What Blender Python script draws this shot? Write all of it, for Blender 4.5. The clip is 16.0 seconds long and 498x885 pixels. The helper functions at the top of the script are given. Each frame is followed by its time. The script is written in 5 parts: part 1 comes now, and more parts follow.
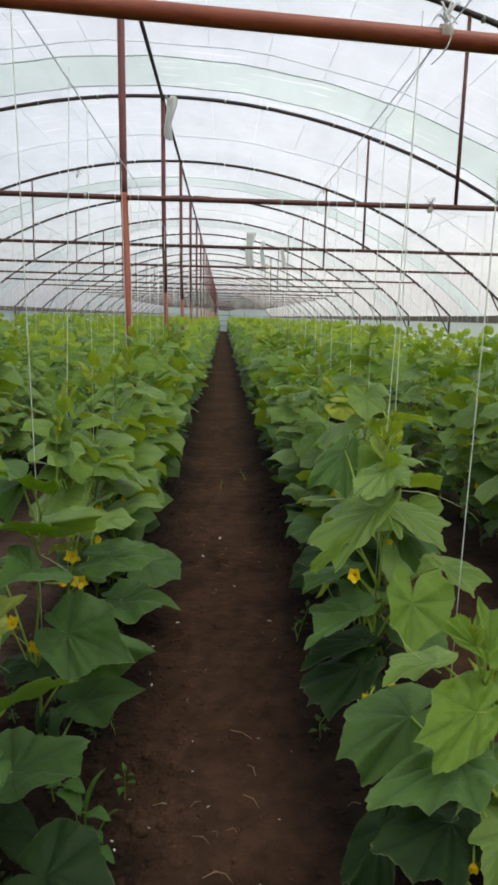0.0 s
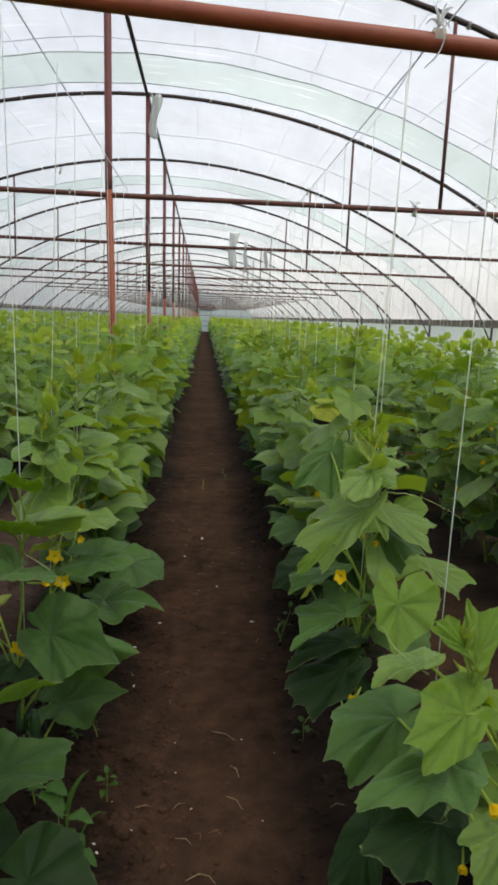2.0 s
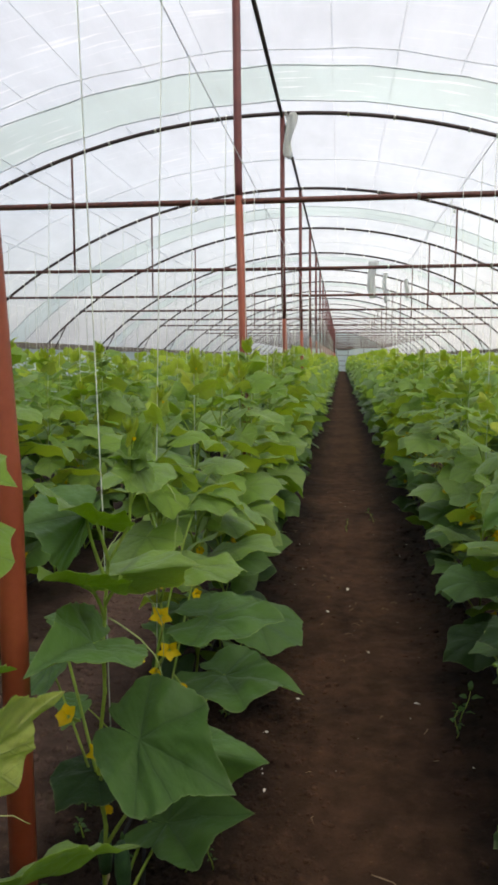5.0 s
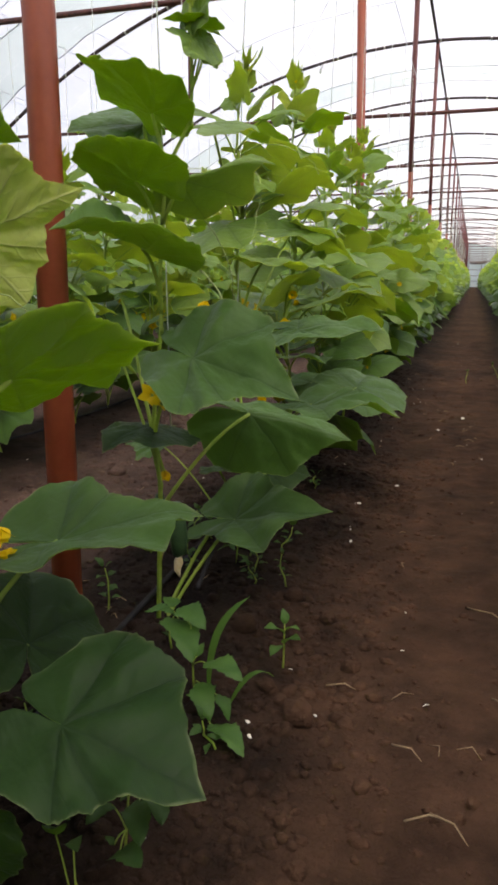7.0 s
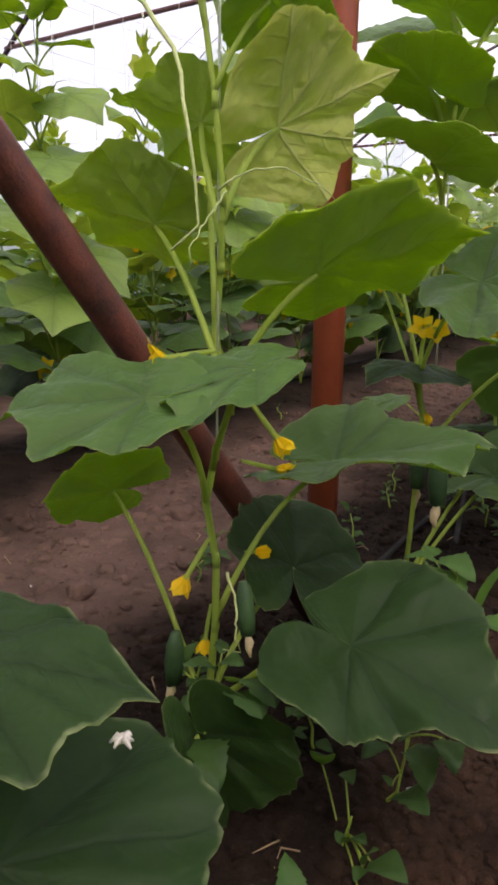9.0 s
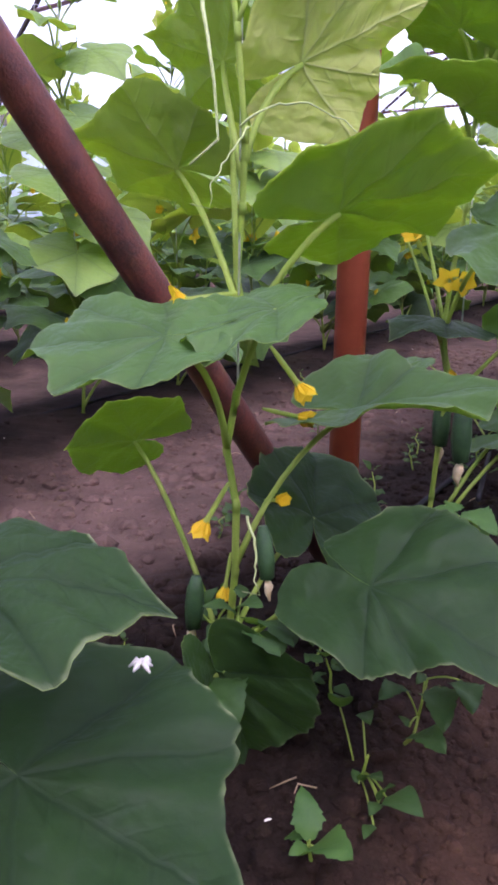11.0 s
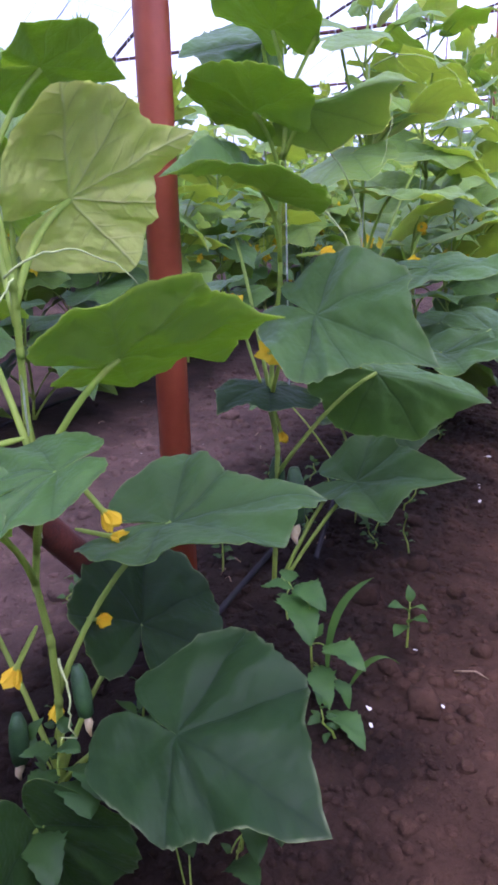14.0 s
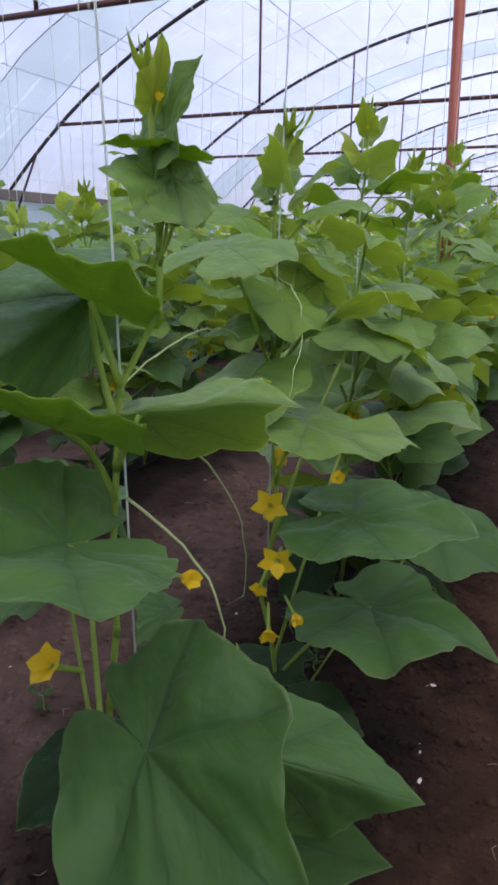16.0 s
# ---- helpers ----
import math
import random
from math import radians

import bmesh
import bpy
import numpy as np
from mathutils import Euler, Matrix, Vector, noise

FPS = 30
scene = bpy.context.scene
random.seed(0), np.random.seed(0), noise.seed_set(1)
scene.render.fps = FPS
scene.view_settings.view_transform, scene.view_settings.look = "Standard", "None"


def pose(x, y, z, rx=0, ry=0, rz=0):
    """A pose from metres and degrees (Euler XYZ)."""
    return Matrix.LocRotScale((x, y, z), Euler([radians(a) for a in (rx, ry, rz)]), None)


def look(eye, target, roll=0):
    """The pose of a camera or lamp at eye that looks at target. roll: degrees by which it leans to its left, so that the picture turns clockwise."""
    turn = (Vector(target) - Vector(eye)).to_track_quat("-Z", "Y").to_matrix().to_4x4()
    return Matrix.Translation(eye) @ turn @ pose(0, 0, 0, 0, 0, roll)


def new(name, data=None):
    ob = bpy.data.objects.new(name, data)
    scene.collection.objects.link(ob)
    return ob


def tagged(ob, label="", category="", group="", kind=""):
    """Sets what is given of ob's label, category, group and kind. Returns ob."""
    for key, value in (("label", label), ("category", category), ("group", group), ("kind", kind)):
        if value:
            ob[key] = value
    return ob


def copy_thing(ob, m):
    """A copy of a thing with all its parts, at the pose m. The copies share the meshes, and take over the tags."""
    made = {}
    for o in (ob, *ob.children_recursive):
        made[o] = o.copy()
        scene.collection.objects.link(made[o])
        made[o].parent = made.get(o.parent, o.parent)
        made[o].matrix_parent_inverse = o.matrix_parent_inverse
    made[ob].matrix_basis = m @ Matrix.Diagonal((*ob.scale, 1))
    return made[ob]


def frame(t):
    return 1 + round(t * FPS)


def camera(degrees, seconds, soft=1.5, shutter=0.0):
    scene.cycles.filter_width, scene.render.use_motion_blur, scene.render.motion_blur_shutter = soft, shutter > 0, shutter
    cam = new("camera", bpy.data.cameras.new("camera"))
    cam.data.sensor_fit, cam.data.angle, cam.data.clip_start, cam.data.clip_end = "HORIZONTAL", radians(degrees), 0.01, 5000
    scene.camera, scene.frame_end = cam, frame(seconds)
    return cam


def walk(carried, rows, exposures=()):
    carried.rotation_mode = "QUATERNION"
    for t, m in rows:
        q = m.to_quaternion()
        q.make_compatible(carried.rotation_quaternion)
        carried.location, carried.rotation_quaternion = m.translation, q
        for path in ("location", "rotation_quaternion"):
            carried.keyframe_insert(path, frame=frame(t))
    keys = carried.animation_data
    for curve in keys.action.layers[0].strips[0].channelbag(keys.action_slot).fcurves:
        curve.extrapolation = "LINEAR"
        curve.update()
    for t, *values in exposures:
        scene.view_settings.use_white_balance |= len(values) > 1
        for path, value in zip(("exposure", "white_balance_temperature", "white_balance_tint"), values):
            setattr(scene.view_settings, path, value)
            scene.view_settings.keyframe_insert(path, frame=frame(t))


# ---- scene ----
cam = camera(39.8, 16.0, soft=3.2)
PATH = [
    (0, (0.157, 0.238, 1.366), (0.238, 2.204, 1.007), 1.5),
    (0.5, (0.154, 0.237, 1.368), (0.239, 2.201, 1.003), 1.7),
    (1, (0.15, 0.236, 1.367), (0.278, 2.197, 0.994), 2.5),
    (1.5, (0.143, 0.234, 1.365), (0.295, 2.196, 1.008), 2.2),
    (2, (0.137, 0.245, 1.363), (0.276, 2.208, 1.008), 2.4),
    (2.5, (0.141, 0.295, 1.368), (0.157, 2.261, 1.0), 1.4),
    (3, (0.172, 0.373, 1.381), (0.098, 2.335, 1.003), 1.6),
    (3.2, (0.179, 0.408, 1.377), (0.014, 2.368, 1.011), 0.9),
    (5.3, (0.104, 0.944, 1.113), (-0.173, 2.91, 0.871), 0.5),
    (5.5, (0.109, 1.008, 0.995), (-0.213, 2.954, 0.666), 2.5),
    (6, (0.17, 1.025, 0.78), (-0.262, 2.92, 0.311), 2.0),
    (6.5, (0.176, 1.001, 0.701), (-0.374, 2.883, 0.304), 0.7),
    (7, (0.16, 0.978, 0.648), (-0.426, 2.833, 0.181), 0.5),
    (7.5, (0.132, 0.98, 0.618), (-0.524, 2.812, 0.155), 2.6),
    (8, (0.1, 0.987, 0.605), (-0.805, 2.712, 0.152), 1.1),
    (8.5, (0.077, 0.985, 0.6), (-0.985, 2.621, 0.158), -0.2),
    (9, (0.046, 0.979, 0.561), (-1.046, 2.57, 0.034), 0.4),
    (9.2, (0.044, 0.963, 0.561), (-1.058, 2.528, -0.02), 0.8),
    (11.3, (0.057, 0.979, 0.529), (-1.084, 2.509, -0.068), -0.0),
    (11.5, (0.064, 0.982, 0.532), (-1.077, 2.513, -0.062), -0.4),
    (12, (0.093, 0.997, 0.538), (-1.022, 2.565, -0.008), -1.9),
    (12.5, (0.109, 1.013, 0.549), (-0.918, 2.654, 0.049), -2.1),
    (13, (0.122, 1.027, 0.555), (-0.809, 2.727, 0.059), -2.1),
    (13.5, (0.11, 1.05, 0.585), (-0.774, 2.751, 0.017), -2.1),
    (14, (0.106, 1.07, 0.68), (-0.754, 2.747, 0.012), -1.5),
    (14.5, (0.139, 1.091, 0.895), (-0.814, 2.697, 0.177), -1.4),
    (15, (0.155, 1.155, 0.991), (-0.699, 2.841, 0.335), 0.7),
    (15.5, (0.086, 1.364, 1.005), (-0.509, 3.182, 0.422), 0.7),
    (15.6, (0.035, 1.411, 1.03), (-0.621, 3.209, 0.45), 1.0),
    (16, (0.037, 1.537, 0.95), (-0.732, 3.297, 0.393), 0.7),
]
EXPOSURE = [(0, 0.49, 7100, 7), (3, 0.53, 7150, 8), (5.3, 0.66, 7300, 9), (6, 1.00, 7400, 12), (7, 1.04, 7400, 16), (8, 1.14, 7650, 19), (9, 1.32, 7400, 24), (11.5, 2.02, 5550, 47), (12.5, 1.94, 5300, 50), (13.5, 1.90, 5300, 50), (14, 1.78, 5300, 48), (14.5, 1.24, 5600, 38), (15, 0.82, 5650, 27), (15.5, 0.74, 5700, 25), (16, 0.74, 5950, 24)]
walk(cam, [(t, look(eye, target, roll)) for t, eye, target, roll in PATH], EXPOSURE)

# ---- world, sun and sky ----
world = bpy.data.worlds.new("overcast_sky")
scene.world = world
world.use_nodes = True
wt = world.node_tree
wt.nodes.clear()
w_out = wt.nodes.new("ShaderNodeOutputWorld")
w_bg = wt.nodes.new("ShaderNodeBackground")
w_sky = wt.nodes.new("ShaderNodeTexSky")
w_sky.sky_type = "NISHITA"
w_sky.sun_disc = False
w_sky.sun_elevation, w_sky.sun_rotation = radians(64), radians(135)
w_sky.air_density, w_sky.dust_density, w_sky.ozone_density = 1.0, 4.0, 1.0
w_bg.inputs["Strength"].default_value = 0.14
wt.links.new(w_sky.outputs[0], w_bg.inputs["Color"])
wt.links.new(w_bg.outputs[0], w_out.inputs["Surface"])

sun_data = bpy.data.lights.new("sun", "SUN")
sun_data.energy, sun_data.angle, sun_data.color = 1.4, radians(40), (1.0, 0.95, 0.88)
sun = new("sun", sun_data)
sun.matrix_world = look((2.8, -2.8, 8.2), (0, 0, 0))


# ---- materials ----
def material(name):
    m = bpy.data.materials.new(name)
    m.use_nodes = True
    nt = m.node_tree
    nt.nodes.clear()
    return m, nt, nt.nodes.new("ShaderNodeOutputMaterial")


class Net:
    """Short hand for node trees."""

    def __init__(self, nt):
        self.nt = nt

    def node(self, kind, **values):
        n = self.nt.nodes.new(kind)
        for k, v in values.items():
            setattr(n, k, v)
        return n

    def put(self, socket, v):
        if isinstance(v, bpy.types.NodeSocket):
            self.nt.links.new(v, socket)
        else:
            socket.default_value = v

    def math(self, op, a, b=0.0, c=0.0):
        n = self.node("ShaderNodeMath", operation=op)
        for s, v in zip(n.inputs, (a, b, c)):
            self.put(s, v)
        return n.outputs[0]

    def ramp(self, v, lo, hi, a=0.0, b=1.0):
        n = self.node("ShaderNodeMapRange")
        for s, x in zip(n.inputs, (v, lo, hi, a, b)):
            self.put(s, x)
        return n.outputs[0]

    def mix(self, f, a, b):
        n = self.node("ShaderNodeMix", data_type="RGBA")
        self.put(n.inputs[0], f)
        self.put(n.inputs[6], a)
        self.put(n.inputs[7], b)
        return n.outputs[2]

    def noise(self, vec, scale, detail=4.0, rough=0.55):
        n = self.node("ShaderNodeTexNoise")
        if vec is not None:
            self.put(n.inputs["Vector"], vec)
        self.put(n.inputs["Scale"], scale)
        self.put(n.inputs["Detail"], detail)
        self.put(n.inputs["Roughness"], rough)
        return n.outputs[0]

    def bump(self, h, strength=0.3, dist=0.01):
        n = self.node("ShaderNodeBump")
        self.put(n.inputs["Strength"], strength)
        self.put(n.inputs["Distance"], dist)
        self.put(n.inputs["Height"], h)
        return n.outputs[0]

    def where(self):
        return self.node("ShaderNodeTexCoord").outputs["Object"]

    def place(self):
        return self.node("ShaderNodeNewGeometry").outputs["Position"]

    def principled(self, color, rough=0.6, metal=0.0, normal=None, spec=0.5, fuzz=0.0):
        n = self.node("ShaderNodeBsdfPrincipled")
        self.put(n.inputs["Base Color"], color)
        self.put(n.inputs["Roughness"], rough)
        self.put(n.inputs["Metallic"], metal)
        self.put(n.inputs["Specular IOR Level"], spec)
        if fuzz:
            self.put(n.inputs["Sheen Weight"], fuzz)
            self.put(n.inputs["Sheen Roughness"], 0.5)
            self.put(n.inputs["Sheen Tint"], rgba(0.78, 1.0, 0.86))
        if normal is not None:
            self.put(n.inputs["Normal"], normal)
        return n.outputs[0]

    def blend(self, f, a, b):
        n = self.node("ShaderNodeMixShader")
        self.put(n.inputs[0], f)
        self.put(n.inputs[1], a)
        self.put(n.inputs[2], b)
        return n.outputs[0]


def rgba(r, g, b):
    return (r, g, b, 1.0)


def leaf_material(name, dark, light, vein, glow, share, rough, relief, random_island=False, spec=0.45, fuzz=0.13):
    """Leaf blade: veins radiate from the stalk, side veins branch from them, light passes through."""
    m, nt, out = material(name)
    n = Net(nt)
    uv = n.node("ShaderNodeUVMap", uv_map="UVMap").outputs[0]
    wob = n.node("ShaderNodeTexNoise")
    n.put(wob.inputs["Vector"], uv)
    n.put(wob.inputs["Scale"], 3.5)
    shift = n.node("ShaderNodeVectorMath", operation="MULTIPLY_ADD")
    n.put(shift.inputs[0], wob.outputs["Color"])
    shift.inputs[1].default_value = (0.07, 0.07, 0.0)
    n.put(shift.inputs[2], uv)
    back = n.node("ShaderNodeVectorMath", operation="SUBTRACT")
    n.put(back.inputs[0], shift.outputs[0])
    back.inputs[1].default_value = (0.035, 0.035, 0.0)
    sep = n.node("ShaderNodeSeparateXYZ")
    n.put(sep.inputs[0], back.outputs[0])
    ax, y = n.math("ABSOLUTE", sep.outputs[0]), sep.outputs[1]
    near, side = 9.0, 0.0
    for deg, k in ((0, 1.0), (48, 1.15), (100, 1.4)):
        s, c = math.sin(radians(deg)), math.cos(radians(deg))
        along = n.math("ADD", n.math("MULTIPLY", ax, s), n.math("MULTIPLY", y, c))
        off = n.math("ABSOLUTE", n.math("SUBTRACT", n.math("MULTIPLY", ax, c), n.math("MULTIPLY", y, s)))
        dist = n.math("ADD", off, n.math("MULTIPLY", n.math("MAXIMUM", n.math("MULTIPLY", along, -1.0), 0.0), 8.0))
        branch = n.math("PINGPONG", n.math("MULTIPLY", n.math("SUBTRACT", along, n.math("MULTIPLY", off, 0.75)), 6.5), 0.5)
        closer = n.math("LESS_THAN", dist, near) if near != 9.0 else 1.0
        if near == 9.0:
            near, side = dist, branch
        else:
            side = n.math("ADD", n.math("MULTIPLY", branch, closer), n.math("MULTIPLY", side, n.math("SUBTRACT", 1.0, closer)))
            near = n.math("MINIMUM", near, dist)
    main = n.ramp(near, 0.003, 0.017, 1.0, 0.0)
    branchv = n.math("MULTIPLY", n.ramp(side, 0.0, 0.11, 1.0, 0.0), n.ramp(near, 0.05, 0.24, 1.0, 0.0))
    veins = n.math("MAXIMUM", main, n.math("MULTIPLY", branchv, 0.28 if relief > 0 else 0.55))
    pos = n.place()
    blotch = n.ramp(n.noise(pos, 34.0, 5.0), 0.3, 0.7)
    fine = n.noise(back.outputs[0], 11.0, 4.0)
    quilt = n.noise(back.outputs[0], 5.5, 2.0)
    if random_island:
        rnd = n.node("ShaderNodeNewGeometry").outputs["Random Per Island"]
    else:
        rnd = n.node("ShaderNodeObjectInfo").outputs["Random"]
    tone = n.math("ADD", n.math("ADD", n.math("MULTIPLY", blotch, 0.30), n.math("MULTIPLY", n.ramp(quilt, 0.35, 0.65), 0.25)), n.math("MULTIPLY", rnd, 0.45))
    base = n.mix(tone, rgba(*dark), rgba(*light))
    base = n.mix(n.math("MULTIPLY", veins, 0.10 if relief > 0 else 0.6), base, rgba(*vein))
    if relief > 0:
        # shading of the vein valleys, mixed into the base colour
        crease_tone = n.math("MAXIMUM", n.ramp(near, 0.0, 0.085, 0.50, 0.0), n.math("MULTIPLY", branchv, 0.28))
        base = n.mix(crease_tone, base, rgba(*(0.55 * v for v in dark)))
    puff = n.math("ADD", n.math("MULTIPLY", veins, -0.42 if relief > 0 else -0.6), n.math("ADD", n.math("MULTIPLY", fine, 0.5), n.math("MULTIPLY", quilt, 1.5)))
    nor = n.bump(n.math("MULTIPLY", puff, 1.0 if relief > 0 else -1.0), abs(relief), 0.009)
    edge = n.node("ShaderNodeUVMap", uv_map="Rim").outputs[0]
    esep = n.node("ShaderNodeSeparateXYZ")
    n.put(esep.inputs[0], edge)
    base = n.mix(n.math("MULTIPLY", n.ramp(esep.outputs[0], 0.965, 1.0, 0.0, 0.55), n.ramp(n.noise(back.outputs[0], 7.0, 2.0), 0.4, 0.65)), base, rgba(0.30, 0.36, 0.17))
    skin = n.principled(base, n.ramp(fine, 0.3, 0.7, rough - 0.07, rough + 0.07), 0.0, nor, spec if relief > 0 else 0.3, fuzz)
    tr = n.node("ShaderNodeBsdfTranslucent")
    n.put(tr.inputs["Color"], n.mix(n.math("MULTIPLY", veins, 0.35), rgba(*glow), rgba(*(0.6 * v for v in glow))))
    nt.links.new(n.blend(share, skin, tr.outputs[0]), out.inputs["Surface"])
    return m


AGES = ("old", "grown", "mid", "fresh", "young")
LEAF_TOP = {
    # old leaves are darker green, deepened further to hold the shade low down
    "old": leaf_material("leaf_old_shade_top", (0.00874, 0.03, 0.00684), (0.019, 0.049, 0.0108), (0.05, 0.11, 0.05), (0.40, 0.62, 0.09), 0.18, 0.56, 0.36, spec=0.20, fuzz=0.03),
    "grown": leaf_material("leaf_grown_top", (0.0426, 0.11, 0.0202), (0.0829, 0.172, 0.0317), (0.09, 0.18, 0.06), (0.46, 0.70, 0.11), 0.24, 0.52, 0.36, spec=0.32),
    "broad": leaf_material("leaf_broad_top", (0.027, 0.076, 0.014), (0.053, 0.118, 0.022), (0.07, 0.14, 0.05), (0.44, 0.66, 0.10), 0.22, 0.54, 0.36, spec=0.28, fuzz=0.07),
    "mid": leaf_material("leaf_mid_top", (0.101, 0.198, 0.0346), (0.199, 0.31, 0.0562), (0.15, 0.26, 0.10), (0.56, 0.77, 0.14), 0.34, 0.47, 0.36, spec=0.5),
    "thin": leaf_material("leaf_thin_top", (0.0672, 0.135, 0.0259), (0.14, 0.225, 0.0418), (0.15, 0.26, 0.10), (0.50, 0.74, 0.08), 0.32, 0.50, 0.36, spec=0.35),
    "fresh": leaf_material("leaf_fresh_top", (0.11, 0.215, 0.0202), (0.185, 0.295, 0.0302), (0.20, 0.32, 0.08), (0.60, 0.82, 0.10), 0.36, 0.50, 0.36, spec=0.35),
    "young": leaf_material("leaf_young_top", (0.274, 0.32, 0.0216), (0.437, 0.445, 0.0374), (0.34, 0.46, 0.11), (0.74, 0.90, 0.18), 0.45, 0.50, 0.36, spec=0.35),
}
LEAF_UNDER = {
    "old": leaf_material("leaf_old_under", (0.150, 0.200, 0.075), (0.210, 0.265, 0.100), (0.32, 0.38, 0.18), (0.46, 0.72, 0.08), 0.36, 0.7, -0.5),
    "grown": leaf_material("leaf_grown_under", (0.200, 0.270, 0.085), (0.270, 0.340, 0.115), (0.40, 0.46, 0.20), (0.55, 0.80, 0.10), 0.42, 0.7, -0.5),
    "broad": leaf_material("leaf_broad_under", (0.170, 0.235, 0.080), (0.235, 0.300, 0.105), (0.36, 0.42, 0.19), (0.50, 0.76, 0.09), 0.40, 0.7, -0.5),
    # pale base holds the light on undersides turned to the open path
    "mid": leaf_material("leaf_mid_lit_under", (0.530, 0.560, 0.180), (0.620, 0.640, 0.235), (0.70, 0.71, 0.38), (0.88, 0.94, 0.18), 0.58, 0.7, -0.6),
    # darker base holds the shade on undersides that face the ground
    "thin": leaf_material("leaf_thin_shade_under", (0.105, 0.170, 0.032), (0.155, 0.230, 0.050), (0.24, 0.33, 0.09), (0.56, 0.80, 0.07), 0.46, 0.7, -0.5),
    "fresh": leaf_material("leaf_fresh_under", (0.190, 0.275, 0.060), (0.260, 0.345, 0.085), (0.40, 0.46, 0.16), (0.64, 0.84, 0.10), 0.46, 0.7, -0.5),
    "young": leaf_material("leaf_young_under", (0.260, 0.335, 0.075), (0.340, 0.415, 0.105), (0.46, 0.52, 0.20), (0.72, 0.88, 0.14), 0.50, 0.7, -0.5),
}
LEAF_FAR = {
    "old": leaf_material("leaf_old_far", (0.0336, 0.084, 0.0202), (0.0694, 0.148, 0.0331), (0.12, 0.20, 0.09), (0.30, 0.50, 0.06), 0.26, 0.45, 0.3, True, spec=0.45),
    "mid": leaf_material("leaf_mid_far", (0.101, 0.205, 0.0389), (0.19, 0.325, 0.0634), (0.20, 0.31, 0.12), (0.46, 0.66, 0.09), 0.38, 0.45, 0.3, True, spec=0.5),
    "young": leaf_material("leaf_young_far", (0.263, 0.35, 0.023), (0.42, 0.49, 0.0403), (0.36, 0.46, 0.12), (0.64, 0.82, 0.11), 0.46, 0.46, 0.3, True),
}


def simple_material(name, a, b, scale, rough=0.7, metal=0.0, relief=0.2, dist=0.003, glow=None, share=0.0, spec=0.4):
    """Two tones broken up at two sizes, with fine relief."""
    m, nt, out = material(name)
    n = Net(nt)
    p = n.place()
    big, small = n.noise(p, scale, 5.0), n.noise(p, scale * 9.0, 4.0)
    t = n.ramp(n.math("ADD", n.math("MULTIPLY", big, 0.65), n.math("MULTIPLY", small, 0.35)), 0.35, 0.65)
    sh = n.principled(n.mix(t, rgba(*a), rgba(*b)), n.ramp(small, 0.3, 0.7, rough - 0.08, rough + 0.08), metal, n.bump(small, relief, dist), spec)
    if glow:
        tr = n.node("ShaderNodeBsdfTranslucent")
        n.put(tr.inputs["Color"], rgba(*glow))
        sh = n.blend(share, sh, tr.outputs[0])
    nt.links.new(sh, out.inputs["Surface"])
    return m


STEM = simple_material("cucumber_stem", (0.235, 0.360, 0.055), (0.36, 0.475, 0.095), 30, 0.6, glow=(0.66, 0.78, 0.22), share=0.42)
TENDRIL = simple_material("tendril", (0.30, 0.38, 0.13), (0.44, 0.50, 0.22), 30, 0.6)
PETAL = simple_material("flower_petal", (0.88, 0.56, 0.008), (0.96, 0.72, 0.022), 60, 0.6, glow=(1.0, 0.78, 0.02), share=0.4)
FRUIT = simple_material("cucumber_skin", (0.020, 0.058, 0.022), (0.045, 0.105, 0.036), 60, 0.45, relief=0.5)
DRY_FLOWER = simple_material("withered_petal", (0.55, 0.42, 0.20), (0.70, 0.60, 0.40), 80, 0.8)
# darker copy of the weed leaf, mostly for weeds under the plants
WEED_DARK = simple_material("dark_weed_leaf", (0.018, 0.055, 0.012), (0.040, 0.100, 0.020), 40, 0.6, glow=(0.2, 0.4, 0.04), share=0.25)
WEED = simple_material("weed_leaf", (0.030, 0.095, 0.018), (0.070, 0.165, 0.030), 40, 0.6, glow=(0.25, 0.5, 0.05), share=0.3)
TWINE = simple_material("white_twine", (0.72, 0.76, 0.68), (0.84, 0.86, 0.80), 90, 0.8, glow=(0.92, 0.95, 0.88), share=0.75)
RED_PAINT = simple_material("red_oxide_paint", (0.235, 0.045, 0.018), (0.33, 0.075, 0.032), 7, 0.45, relief=0.25, spec=0.5)
DARK_STEEL = simple_material("dark_primed_steel", (0.030, 0.020, 0.020), (0.060, 0.036, 0.032), 9, 0.5, relief=0.2)
MAROON_PAINT = simple_material("maroon_primer", (0.115, 0.032, 0.030), (0.175, 0.045, 0.040), 7, 0.5, relief=0.25)
RUST_STEEL = simple_material("brown_painted_pipe", (0.048, 0.019, 0.017), (0.165, 0.046, 0.030), 34, 0.5, relief=0.35)
WIRE = simple_material("grey_wire", (0.52, 0.54, 0.56), (0.64, 0.65, 0.67), 20, 0.6, glow=(0.8, 0.82, 0.84), share=0.55)
HOSE = simple_material("black_hose", (0.012, 0.012, 0.013), (0.025, 0.025, 0.027), 20, 0.85, spec=0.15)
RAG = simple_material("pale_cloth", (0.76, 0.77, 0.75), (0.86, 0.87, 0.85), 20, 0.9, glow=(0.95, 0.96, 0.95), share=0.7)
BOARD = simple_material("weathered_board", (0.16, 0.13, 0.11), (0.26, 0.22, 0.19), 6, 0.85, relief=0.4)
STRAW = simple_material("dry_straw", (0.26, 0.18, 0.10), (0.40, 0.29, 0.18), 60, 0.85)
SPECK = simple_material("fallen_petal", (0.62, 0.58, 0.50), (0.80, 0.77, 0.70), 90, 0.8)


